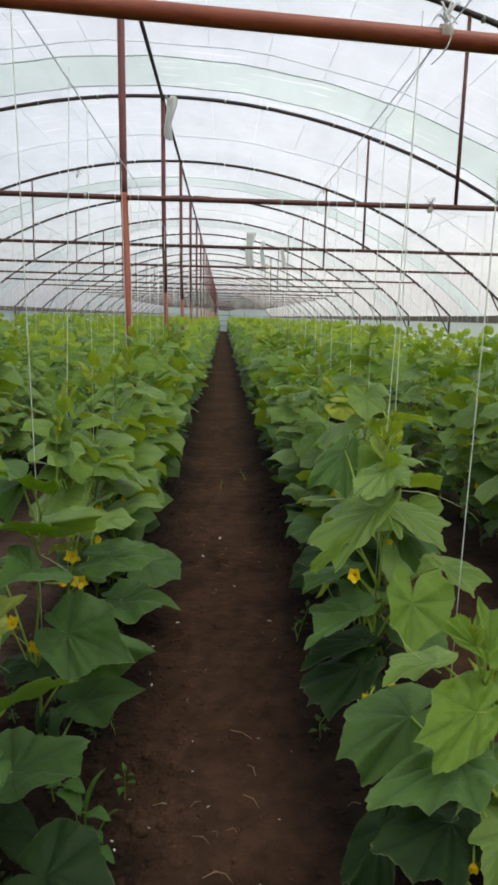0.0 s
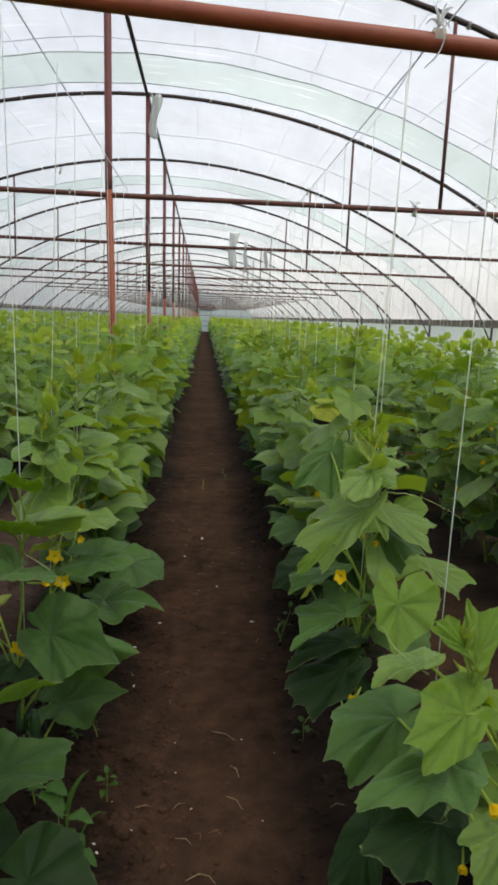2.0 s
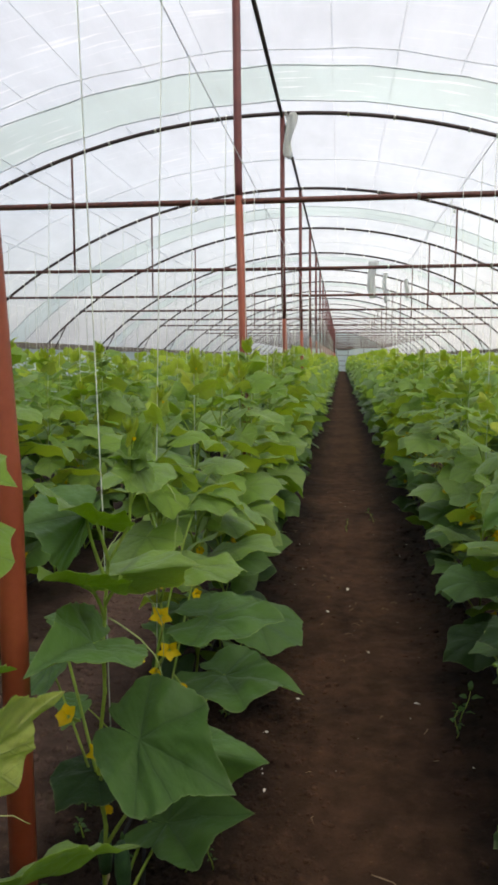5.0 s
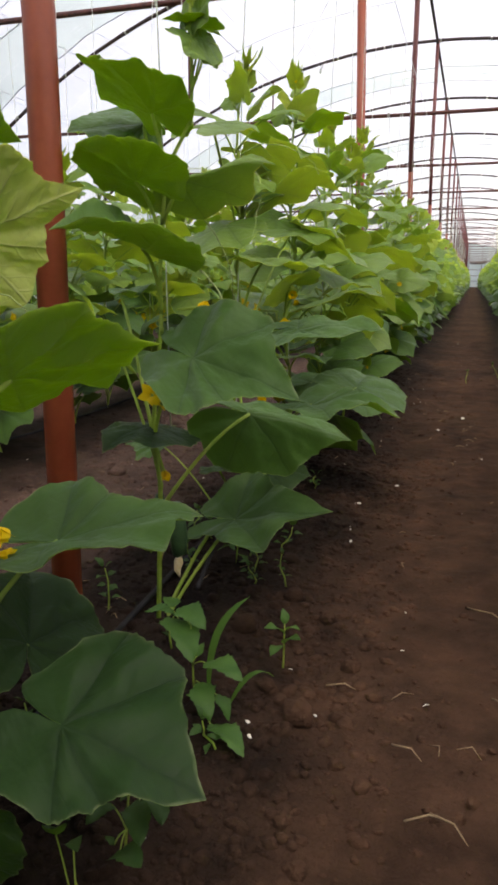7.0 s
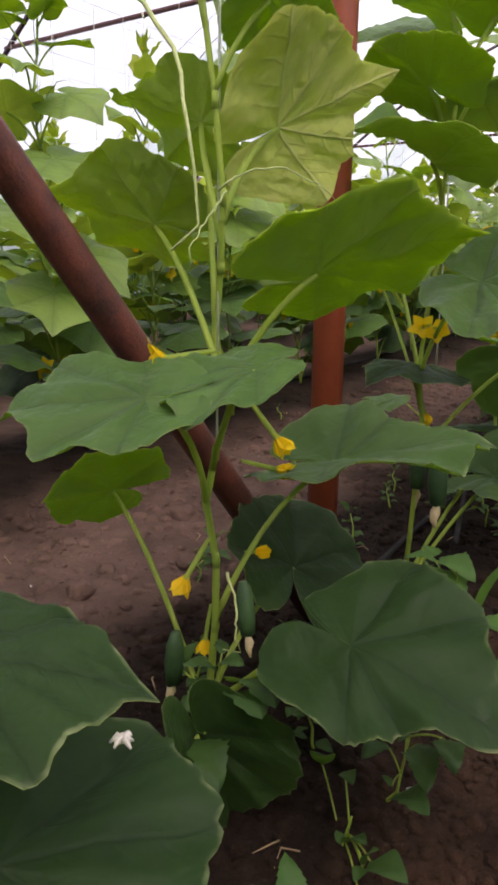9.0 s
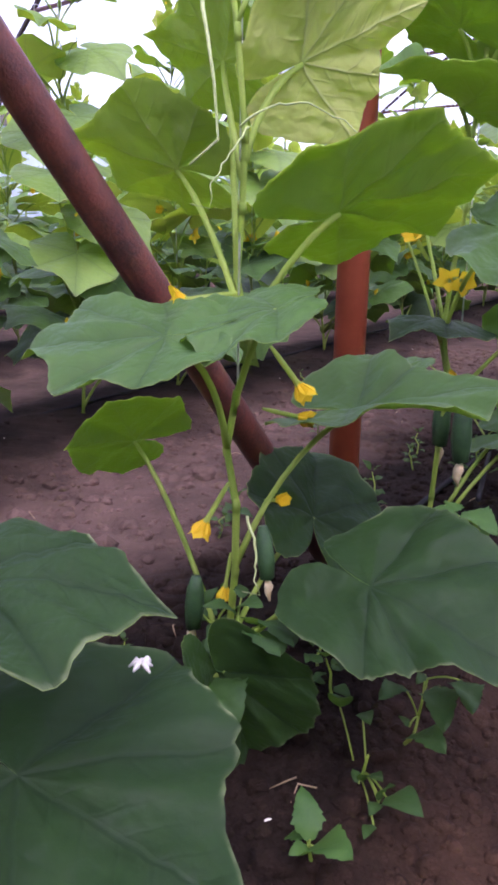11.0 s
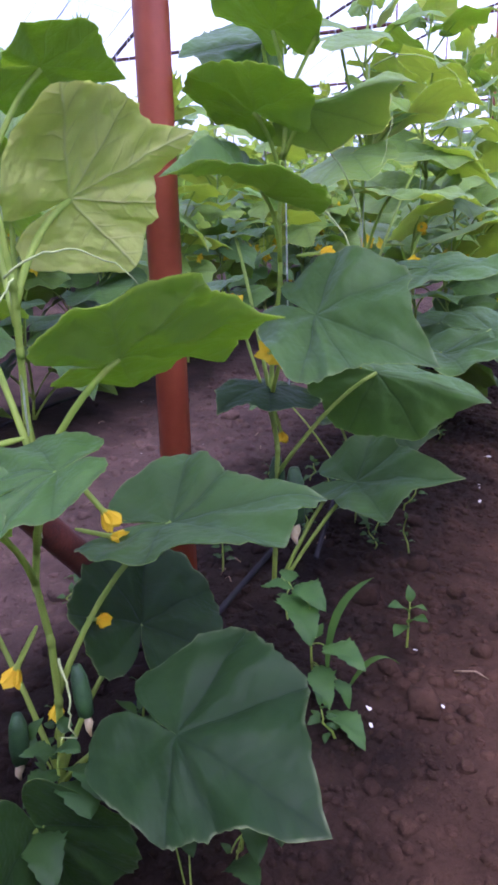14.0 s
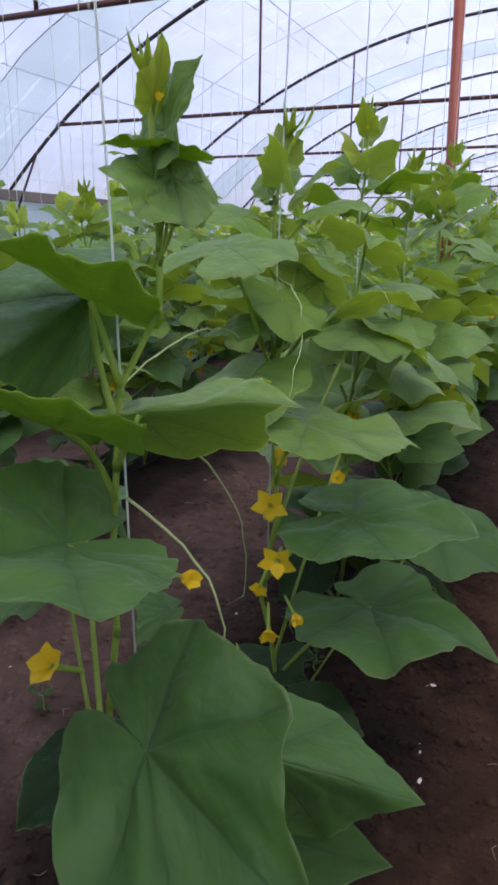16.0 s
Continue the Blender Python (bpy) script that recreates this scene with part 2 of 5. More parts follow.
def soil_material(name, lightness=1.0):
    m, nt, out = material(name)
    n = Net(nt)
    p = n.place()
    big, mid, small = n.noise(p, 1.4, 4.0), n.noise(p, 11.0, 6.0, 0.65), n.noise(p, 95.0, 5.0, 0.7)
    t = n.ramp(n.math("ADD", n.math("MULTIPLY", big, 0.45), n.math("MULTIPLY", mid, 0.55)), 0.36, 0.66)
    damp_shade = n.mix(t, rgba(0.0062 * lightness, 0.0037 * lightness, 0.0026 * lightness), rgba(0.030 * lightness, 0.0180 * lightness, 0.0122 * lightness))
    dry = n.mix(t, rgba(0.027 * lightness, 0.0145 * lightness, 0.0092 * lightness), rgba(0.108 * lightness, 0.056 * lightness, 0.033 * lightness))
    # beds moist from drip lines, painted darker for plant shade; trodden strips dry
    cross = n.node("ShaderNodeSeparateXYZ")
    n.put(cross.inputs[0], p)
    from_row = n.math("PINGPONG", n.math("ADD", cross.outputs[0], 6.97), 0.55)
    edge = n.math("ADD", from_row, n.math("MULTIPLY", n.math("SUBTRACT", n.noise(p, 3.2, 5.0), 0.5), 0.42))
    # the strip behind the row has a paler, greyer soil colour
    pale_strip = n.mix(t, rgba(0.054 * lightness, 0.034 * lightness, 0.027 * lightness), rgba(0.152 * lightness, 0.096 * lightness, 0.076 * lightness))
    dry = n.mix(n.ramp(cross.outputs[0], -0.62, -0.50, 1.0, 0.0), dry, pale_strip)
    col = n.mix(n.ramp(edge, 0.16, 0.41), damp_shade, dry)
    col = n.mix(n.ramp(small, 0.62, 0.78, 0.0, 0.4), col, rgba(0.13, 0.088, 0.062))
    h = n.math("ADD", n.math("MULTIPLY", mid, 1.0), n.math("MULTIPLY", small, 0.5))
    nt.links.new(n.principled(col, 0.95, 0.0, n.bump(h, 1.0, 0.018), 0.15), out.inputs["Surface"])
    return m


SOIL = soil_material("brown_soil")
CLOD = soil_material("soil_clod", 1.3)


def film_material(name, tint, clear, dirt, folds=True, white=0.0):
    """Milky plastic film: most light is scattered through, some passes straight."""
    m, nt, out = material(name)
    n = Net(nt)
    p = n.place()
    mp = n.node("ShaderNodeMapping")
    n.put(mp.inputs["Vector"], p)
    mp.inputs["Scale"].default_value = (1.0, 0.35, 1.0)
    streak = n.noise(mp.outputs[0], 5.0, 6.0, 0.6)
    cloud = n.noise(p, 0.6, 3.0)
    t = n.ramp(n.math("ADD", n.math("MULTIPLY", streak, 0.5), n.math("MULTIPLY", cloud, 0.5)), 0.35, 0.65)
    col = n.mix(t, rgba(*(v * dirt for v in tint)), rgba(*tint))
    mp2 = n.node("ShaderNodeMapping")
    n.put(mp2.inputs["Vector"], p)
    mp2.inputs["Scale"].default_value = (0.9, 11.0, 0.9)
    crease_tone = n.noise(mp2.outputs[0], 2.0, 3.0, 0.5)
    # glossy wrinkle highlights are whitened straight into the film colour
    if folds:
        col = n.mix(n.math("MULTIPLY", n.ramp(crease_tone, 0.60, 0.70), n.ramp(cloud, 0.42, 0.55)), col, rgba(1.0, 1.0, 1.0))
    nor = n.bump(streak, 0.5, 0.02) if folds else n.bump(cloud, 0.1, 0.01)
    tl = n.node("ShaderNodeBsdfTranslucent")
    n.put(tl.inputs["Color"], col)
    n.put(tl.inputs["Normal"], nor)
    tp = n.node("ShaderNodeBsdfTransparent")
    n.put(tp.inputs["Color"], col)
    gl = n.node("ShaderNodeBsdfGlossy")
    n.put(gl.inputs["Color"], rgba(0.8, 0.8, 0.8))
    n.put(gl.inputs["Roughness"], 0.35)
    n.put(gl.inputs["Normal"], nor)
    body = n.blend(clear, tl.outputs[0], tp.outputs[0])
    if white:
        df = n.node("ShaderNodeBsdfDiffuse")
        n.put(df.inputs["Color"], col)
        body = n.blend(white, body, df.outputs[0])
    nt.links.new(n.blend(0.06, body, gl.outputs[0]), out.inputs["Surface"])
    return m


FILM = film_material("milky_film", (0.85, 0.885, 0.92), 0.42, 0.84)
FILM_GREEN = film_material("greenish_film", (0.70, 0.79, 0.77), 0.30, 0.92)
FILM_END = film_material("end_wall_film", (0.86, 0.97, 0.94), 0.12, 0.95, white=0.45)


# ---- mesh helpers ----
def mesh_from(name, verts, faces, mats, smooth=True, slots=None, uvs=None):
    me = bpy.data.meshes.new(name)
    me.from_pydata([tuple(v) for v in verts], [], [tuple(f) for f in faces])
    for m in mats if isinstance(mats, (list, tuple)) else [mats]:
        me.materials.append(m)
    if smooth:
        me.polygons.foreach_set("use_smooth", [True] * len(me.polygons))
    if slots is not None:
        me.polygons.foreach_set("material_index", [int(s) for s in slots])
    if uvs is not None:
        layer = me.uv_layers.new(name="UVMap")
        loop_v = np.zeros(len(me.loops), dtype=np.int32)
        me.loops.foreach_get("vertex_index", loop_v)
        layer.data.foreach_set("uv", np.asarray(uvs, dtype=np.float32)[loop_v].ravel())
    me.update()
    return me


def part(name, data, parent=None, label="", m=None):
    ob = new(name, data)
    if parent is not None:
        ob.parent = parent
    if m is not None:
        ob.matrix_basis = m
    if label:
        ob["label"] = label
    return ob


class Tubes:
    """Gathers round tubes along paths into one mesh."""

    def __init__(self):
        self.v, self.f, self.s = [], [], []

    def add(self, pts, radius, sides=6, cap=True, slot=0):
        pts = [Vector(p) for p in pts]
        n = len(pts)
        rad = radius if isinstance(radius, (list, tuple)) else [radius] * n
        up = None
        start = len(self.v)
        for i, p in enumerate(pts):
            d = (pts[min(i + 1, n - 1)] - pts[max(i - 1, 0)]).normalized()
            if up is None:
                up = d.orthogonal().normalized()
            up = (up - d * up.dot(d))
            up = up.normalized() if up.length > 1e-6 else d.orthogonal().normalized()
            side = d.cross(up)
            for k in range(sides):
                a = 2 * math.pi * k / sides
                self.v.append(p + (up * math.cos(a) + side * math.sin(a)) * rad[i])
        for i in range(n - 1):
            for k in range(sides):
                a, b = start + i * sides + k, start + i * sides + (k + 1) % sides
                self.f.append((a, b, b + sides, a + sides))
                self.s.append(slot)
        if cap:
            self.f.append(tuple(start + k for k in reversed(range(sides))))
            self.f.append(tuple(start + (n - 1) * sides + k for k in range(sides)))
            self.s += [slot, slot]
        return self

    def mesh(self, name, mats):
        return mesh_from(name, self.v, self.f, mats, True, self.s)


def tube(name, pts, radius, mat, sides=8):
    return Tubes().add(pts, radius, sides).mesh(name, mat)


def box_mesh(name, size, mat, bevel=0.004):
    bm = bmesh.new()
    bmesh.ops.create_cube(bm, size=1.0, matrix=Matrix.Diagonal((*size, 1)))
    bmesh.ops.bevel(bm, geom=bm.edges[:], offset=bevel, segments=1, affect="EDGES")
    me = bpy.data.meshes.new(name)
    bm.to_mesh(me)
    bm.free()
    me.materials.append(mat)
    return me


def arc(a, b, sag, n=6):
    """Points from a to b, bent by the vector sag at the middle."""
    a, b, sag = Vector(a), Vector(b), Vector(sag)
    return [a.lerp(b, i / n) + sag * (4 * (i / n) * (1 - i / n)) for i in range(n + 1)]


# ---- the house: frame, film, walls ----
RIDGE_X, RIDGE_Z, RADIUS, HALF = -0.505, 3.585, 7.3, 5.13
BAY, FIRST_Y = 3.0, 1.83
BEAM_Z = 2.09
FIRST, LAST = -3, 21
Y0, Y1 = -8.6, FIRST_Y + LAST * BAY


def roof_z(dx):
    return RIDGE_Z - RADIUS + math.sqrt(RADIUS * RADIUS - dx * dx)


PLATE_Z = roof_z(HALF)


def beam_end(z):
    d = RADIUS - (RIDGE_Z - z)
    return math.sqrt(RADIUS * RADIUS - d * d)


def truss(y, slanted=False, red_to=1.6):
    root = tagged(new("arch_truss"), "dark steel arch with tie beam and red centre post", "arch truss", "greenhouse arches")
    n = 36
    pts = [(RIDGE_X + HALF * (2 * i / n - 1), 0, roof_z(HALF * (2 * i / n - 1)) - 0.02) for i in range(n + 1)]
    part("arch", tube("arch", pts, 0.019, DARK_STEEL, 8), root, "curved dark steel pipe")
    e = beam_end(BEAM_Z)
    if slanted:
        part("tie_beam", tube("tie_beam_slanted", [(RIDGE_X - e, 0, 2.04), (RIDGE_X + 0.1, 0, 2.012), (1.0, 0.0, 1.945), (RIDGE_X + e, 0, 1.90)], 0.020, RED_PAINT, 12), root, "red painted pipe sagging to one side")
    else:
        part("tie_beam", tube("tie_beam", [(RIDGE_X - e, 0, BEAM_Z + 0.01), (RIDGE_X, 0, BEAM_Z), (RIDGE_X + e, 0, BEAM_Z + 0.01)], 0.017, RUST_STEEL, 8), root, "thin rust-brown pipe")
    for sx in (-1, 1):
        hx = RIDGE_X + sx * 2.145
        hz = BEAM_Z if not slanted else BEAM_Z - 0.12
        part("hanger", tube("hanger", [(hx, 0, hz), (hx, 0, roof_z(2.145) - 0.02)], 0.012, RUST_STEEL, 6), root)
        fx = RIDGE_X + sx * (HALF - 0.03)
        part("side_post", tube("side_post", [(fx, 0, -0.15), (fx, 0, PLATE_Z - 0.02)], 0.022, DARK_STEEL, 8), root)
        ax = RIDGE_X + sx * (HALF - 0.42)
        part("knee_brace", tube("knee_brace", [(fx, 0, PLATE_Z - 0.34), (ax, 0, roof_z(HALF - 0.42) - 0.02)], 0.012, DARK_STEEL, 6), root)
    post_line = [(-0.418, 0.022, -0.2), (-0.446, 0.078, 1.0), (-0.488, 0.06, 2.05), (RIDGE_X, 0, RIDGE_Z - 0.03)] if slanted else [(-0.425, 0.03, -0.2), (-0.452, 0.02, 1.0), (-0.452 - 0.031 * (red_to - 1.0), 0.02 - 0.018 * (red_to - 1.0), red_to)]
    if not slanted:
        part("upper_post", tube("upper_post", [post_line[-1], (-0.489, 0.0, 2.2), (RIDGE_X, 0, RIDGE_Z - 0.03)], 0.0233, MAROON_PAINT, 14), root, "maroon primed steel pipe")
    part("post", tube("post", post_line, 0.0235, RED_PAINT, 14), root, "red oxide painted steel pipe")
    ties = Tubes()
    rng = random.Random(int(y * 10))
    for i in range(17):
        dx = (i / 16 * 2 - 1) * 4.6 + rng.uniform(-0.12, 0.12)
        ties.add([(RIDGE_X + dx - 0.012, 0.006, roof_z(dx) - 0.022), (RIDGE_X + dx + 0.012, -0.004, roof_z(dx + 0.012) - 0.022)], 0.0235, 6)
    if not slanted:
        for i in range(9):
            dx = -3.6 + i * 0.9 + rng.uniform(-0.3, 0.3)
            ties.add([(RIDGE_X + dx - 0.008, 0, BEAM_Z + 0.004), (RIDGE_X + dx + 0.008, 0, BEAM_Z + 0.004)], 0.0205, 6)
    tagged(part("twine_wrapping", ties.mesh("twine_wrapping", TWINE), root, "white twine wrapped round the pipes"), kind="stuff")
    root.matrix_basis = pose(0, y, 0)
    return root


truss(FIRST_Y, True)
truss(FIRST_Y + BAY, red_to=2.12)
pattern = truss(FIRST_Y + 2 * BAY)
for k in range(FIRST, LAST + 1):
    if k not in (0, 1, 2):
        copy_thing(pattern, pose(0, FIRST_Y + k * BAY, 0))

ridge = tagged(new("ridge_purlin", tube("ridge_purlin", [(RIDGE_X, Y0, RIDGE_Z - 0.05), (RIDGE_X, Y1, RIDGE_Z - 0.05)], 0.017, DARK_STEEL, 8)), "dark steel pipe along the top of the arches", "purlin", kind="structure")

brace = tagged(new("diagonal_brace", tube("diagonal_brace", [(-0.387, 1.914, -0.10), (-0.437, 1.669, 0.243), (-0.495, 1.383, 0.643), (-0.69, 0.41, 2.0)], 0.0195, RUST_STEEL, 14)), "rust-brown steel pipe leaning beside the red post", "brace")


def sheet(name, profile, ys, mat, wrinkle, label, rows=None):
    verts, faces = [], []
    for y in ys:
        for x, z, nx, nz in profile:
            w = wrinkle * (noise.noise((x * 1.3, y * 2.2, z)) + 0.5 * noise.noise((x * 4.0, y * 1.1, 7.0)))
            verts.append((x + nx * w, y, z + nz * w))
    m = len(profile)
    for j in range(len(ys) - 1):
        for i in range(m - 1):
            a = j * m + i
            faces.append((a, a + 1, a + m + 1, a + m))
    return tagged(new(name, mesh_from(name, verts, faces, mat)), label, "plastic film", kind="structure")


def roof_profile(lift, n=44, lo=-1.0, hi=1.0):
    rows = []
    for i in range(n + 1):
        dx = HALF * (lo + (hi - lo) * i / n)
        nx, nz = dx / RADIUS, math.sqrt(1 - (dx / RADIUS) ** 2)
        z = roof_z(dx)
        rows.append((RIDGE_X + dx + nx * lift, z + nz * lift, nx, nz))
    return rows


sheet("ceiling", roof_profile(0.012), np.linspace(Y0, Y1, 290), FILM, 0.014, "milky white plastic film stretched over the arches")
BANDS = [(6.72, 7.5), (12.0, 12.75), (17.3, 18.0), (23.2, 23.9), (29.2, 29.9), (35.2, 35.9), (41, 41.7), (47, 47.7)]
for a, b in BANDS:
    sheet("film_overlap", roof_profile(-0.012, 40), np.linspace(max(a, Y0), b, 5), FILM_GREEN, 0.010, "pale green strip where two films overlap")

wires = Tubes()
for i in range(-10, 11):
    dx = i * 0.5
    if abs(dx) < HALF and i != 0:
        ys = np.linspace(Y0, Y1, 3)
        wires.add([(RIDGE_X + dx, y, roof_z(dx) - 0.004) for y in ys], 0.0021, 4, False)
tagged(new("roof_wires", wires.mesh("roof_wires", WIRE)), "thin grey wires running along under the film", "wires", kind="structure")
seams = Tubes()
for k in range(FIRST, LAST):
    for off in (1.62,):
        y = FIRST_Y + k * BAY + off
        seams.add([(x, y + 0.03 * math.sin(i * 1.7), z) for i, (x, z, _, _) in enumerate(roof_profile(-0.006, 30))], 0.0035, 4, False)
for a, b in BANDS:
    for y in (a, b):
        if y > Y0:
            seams.add([(x, y + 0.02 * math.sin(i * 2.1), z) for i, (x, z, _, _) in enumerate(roof_profile(-0.022, 40))], 0.006, 4, False)
tagged(new("film_seams", seams.mesh("film_seams", WIRE)), "grey cords and seams across the film", "seams", kind="structure")

for sx, name in ((-1, "wall_west"), (1, "wall_east")):
    x = RIDGE_X + sx * (HALF + 0.02)
    prof = [(x, PLATE_Z * i / 6, float(sx), 0.0) for i in range(7)]
    sheet(name, prof, np.linspace(Y0, Y1, 140), FILM_END, 0.012, "milky plastic film closing the low side wall")
    plate = tagged(new("side_plate", box_mesh("side_plate", (0.05, Y1 - Y0, 0.11), BOARD)), "weathered board along the foot of the roof film", "board", kind="structure")
    plate.location = (RIDGE_X + sx * (HALF - 0.035), (Y0 + Y1) / 2, PLATE_Z - 0.055)

for y, name in ((Y0, "wall_south"), (Y1, "wall_north")):
    cols = roof_profile(0.0, 30)
    verts, faces = [], []
    for x, z, _, _ in cols:
        for i in range(9):
            verts.append((x, y + 0.01 * noise.noise((x * 2, i, 3)), (z - 0.0) * i / 8))
    for c in range(len(cols) - 1):
        for i in range(8):
            a = c * 9 + i
            faces.append((a, a + 9, a + 10, a + 1))
    end = tagged(new(name, mesh_from(name, verts, faces, FILM_END)), "pale teal film end wall on a light frame", "wall", kind="structure")
    bars = Tubes()
    s = -1 if y > 0 else 1
    for z in (0.5, 0.95, 1.45, 2.09):
        e = beam_end(z) if z > PLATE_Z else HALF
        bars.add([(RIDGE_X - e, y + s * 0.03, z), (RIDGE_X + e, y + s * 0.03, z)], 0.02, 6)
    for dx in (-3.8, -2.4, -0.9, 0.15, 1.2, 2.6, 4.0):
        bars.add([(RIDGE_X + dx, y + s * 0.03, -0.1), (RIDGE_X + dx, y + s * 0.03, roof_z(dx))], 0.02, 6)
    part("end_frame", bars.mesh("end_frame", BOARD), end)

# ---- ground ----
def axis(stops):
    vals = []
    for lo, hi, step in stops:
        vals += list(np.arange(lo, hi - 1e-6, step))
    return vals + [stops[-1][1]]


ROWS_X = (-4.77, -3.67, -2.57, -1.47, -0.37, 0.73, 1.83, 2.93, 4.03)


def ground_z(x, y):
    near = min(abs(x - r) for r in ROWS_X)
    bed = 0.035 * max(0.0, 1 - (near / 0.3) ** 2)
    z = bed - 0.012 + 0.018 * noise.noise((x * 2.1, y * 1.3, 0)) + 0.010 * noise.noise((x * 9, y * 7, 1))
    return z + 0.006 * noise.noise((x * 27, y * 25, 2)) + 0.004 * abs(noise.noise((x * 60, y * 60, 5)))


xs = axis([(-900, -100, 200), (-100, -8, 15), (-8, -2.2, 0.16), (-2.2, 1.2, 0.025), (1.2, 6, 0.16), (6, 100, 15), (100, 900, 200)])
ys = axis([(-900, -100, 200), (-100, -9, 13), (-9, 0.6, 0.16), (0.6, 4.2, 0.025), (4.2, 8, 0.06), (8, 70, 0.6), (70, 100, 10), (100, 900, 200)])
gx = len(xs)
verts = [(x, y, ground_z(x, y) if abs(x) < 6.5 and -8.8 < y < 66 else 0.0) for y in ys for x in xs]
faces = [(j * gx + i, j * gx + i + 1, (j + 1) * gx + i + 1, (j + 1) * gx + i) for j in range(len(ys) - 1) for i in range(gx - 1)]
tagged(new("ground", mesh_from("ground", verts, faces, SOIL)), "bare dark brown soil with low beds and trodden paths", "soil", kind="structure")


# ---- leaf shapes ----
OUTLINE = ((0, 1.0), (5, 0.91), (16, 0.81), (30, 0.77), (42, 0.79), (50, 0.81), (58, 0.775), (72, 0.695), (85, 0.67), (98, 0.685), (106, 0.695), (114, 0.665), (130, 0.63), (148, 0.63), (158, 0.60), (166, 0.52), (172, 0.40), (177, 0.22), (180, 0.07))


POINTED = ((0, 1.0), (6, 0.84), (16, 0.68), (30, 0.56), (42, 0.56), (52, 0.58), (62, 0.48), (85, 0.40), (102, 0.42), (125, 0.33), (155, 0.24), (180, 0.06))


def outline_r(deg, table=OUTLINE):
    deg = abs(deg)
    for (a, ra), (b, rb) in zip(table, table[1:]):
        if deg <= b:
            u = (deg - a) / (b - a)
            return ra + (rb - ra) * (0.5 * u + 0.5 * u * u * (3 - 2 * u))
    return table[-1][1]


def leaf_shape(rng, x, y):
    r = math.hypot(x, y)
    ang = abs(math.degrees(math.atan2(x, y)))
    rib = min(abs(ang - a) for a in (0, 48, 100, 150)) / 26.0
    z = rng["cup"] * r * r + rng["pucker"] * r * min(rib, 1.0)
    z -= rng["fold"] * abs(x)
    z -= rng["tip"] * max(0.0, y - 0.35) ** 2
    z += rng["twist"] * x * y + rng["wave"] * r * r * math.sin(math.radians(ang) * 5 + rng["phase"] + (2.0 if x > 0 else 0.0))
    return z


def leaf_mesh(name, seed, age, spokes=56, rings=6, two_sided=True, narrow=1.0, fold=0.0, spiky=0.0, calm=1.0, table=OUTLINE):
    r0 = random.Random(seed)
    sh = {"cup": r0.uniform(-0.26, 0.0), "pucker": r0.uniform(0.04, 0.09), "fold": r0.uniform(-0.14, 0.16), "tip": r0.uniform(0.1, 0.5), "twist": r0.uniform(-0.14, 0.14), "wave": r0.uniform(0.05, 0.13), "phase": r0.uniform(0, 6)}
    for k in ("fold", "twist", "wave", "tip"):
        sh[k] *= calm
    wide = r0.uniform(0.94, 1.08) * narrow
    sh["fold"] -= fold
    tooth = {}
    droop = leaf_shape(sh, 0.0, 1.0)
    verts, uvs, faces, slots = [], [], [], []
    for layer in range(2 if two_sided else 1):
        base = len(verts)
        verts.append((0, 0, -0.006 * layer))
        uvs.append((0, 0))
        for q in range(1, rings + 1):
            for s in range(spokes):
                deg = -180 + 360 * (s + 0.5) / spokes
                rr = outline_r(deg, table) * (q / rings) ** 0.85
                rr *= 1 + 0.10 * noise.noise((math.sin(radians(deg)) * 1.6 + seed * 2.7, math.cos(radians(deg)) * 1.6, 4.2))
                rr *= 1 - spiky * abs(math.sin(radians(deg * 3.7)))
                if q == rings:
                    rr *= tooth.setdefault(s, 1 + 0.007 * (1 if s % 2 else -1) + r0.uniform(-0.016, 0.013))
                x, y = rr * math.sin(radians(deg)) * wide, rr * math.cos(radians(deg))
                verts.append((x, y, leaf_shape(sh, x, y) - droop * y + 0.030 * noise.noise((x * 4.5 + seed, y * 4.5, seed * 0.7)) + 0.014 * noise.noise((x * 13 + seed, y * 13, seed * 1.7)) * (0.4 + rr) - 0.006 * layer))
                uvs.append((x, y))
        for s in range(spokes - 1 if True else spokes):
            f = (base, base + 1 + s + 1, base + 1 + s)
            faces.append(f if layer == 0 else f[::-1])
            slots.append(layer)
        for q in range(rings - 1):
            for s in range(spokes - 1):
                a = base + 1 + q * spokes + s
                for f in ((a, a + 1, a + spokes + 1), (a, a + spokes + 1, a + spokes)):
                    faces.append(f if layer == 0 else f[::-1])
                    slots.append(layer)
    mats = [LEAF_TOP[age], LEAF_UNDER[age]] if two_sided else [LEAF_FAR[age]]
    me = mesh_from(name, verts, faces, mats, True, slots, uvs)
    ring = []
    for layer in range(2 if two_sided else 1):
        ring += [0.0] + [q / rings for q in range(1, rings + 1) for _ in range(spokes)]
    rim = me.uv_layers.new(name="Rim")
    loop_v = np.zeros(len(me.loops), dtype=np.int32)
    me.loops.foreach_get("vertex_index", loop_v)
    r1 = np.asarray(ring, dtype=np.float32)[loop_v]
    rim.data.foreach_set("uv", np.stack([r1, r1], 1).ravel())
    me.uv_layers.active_index = 0
    return me


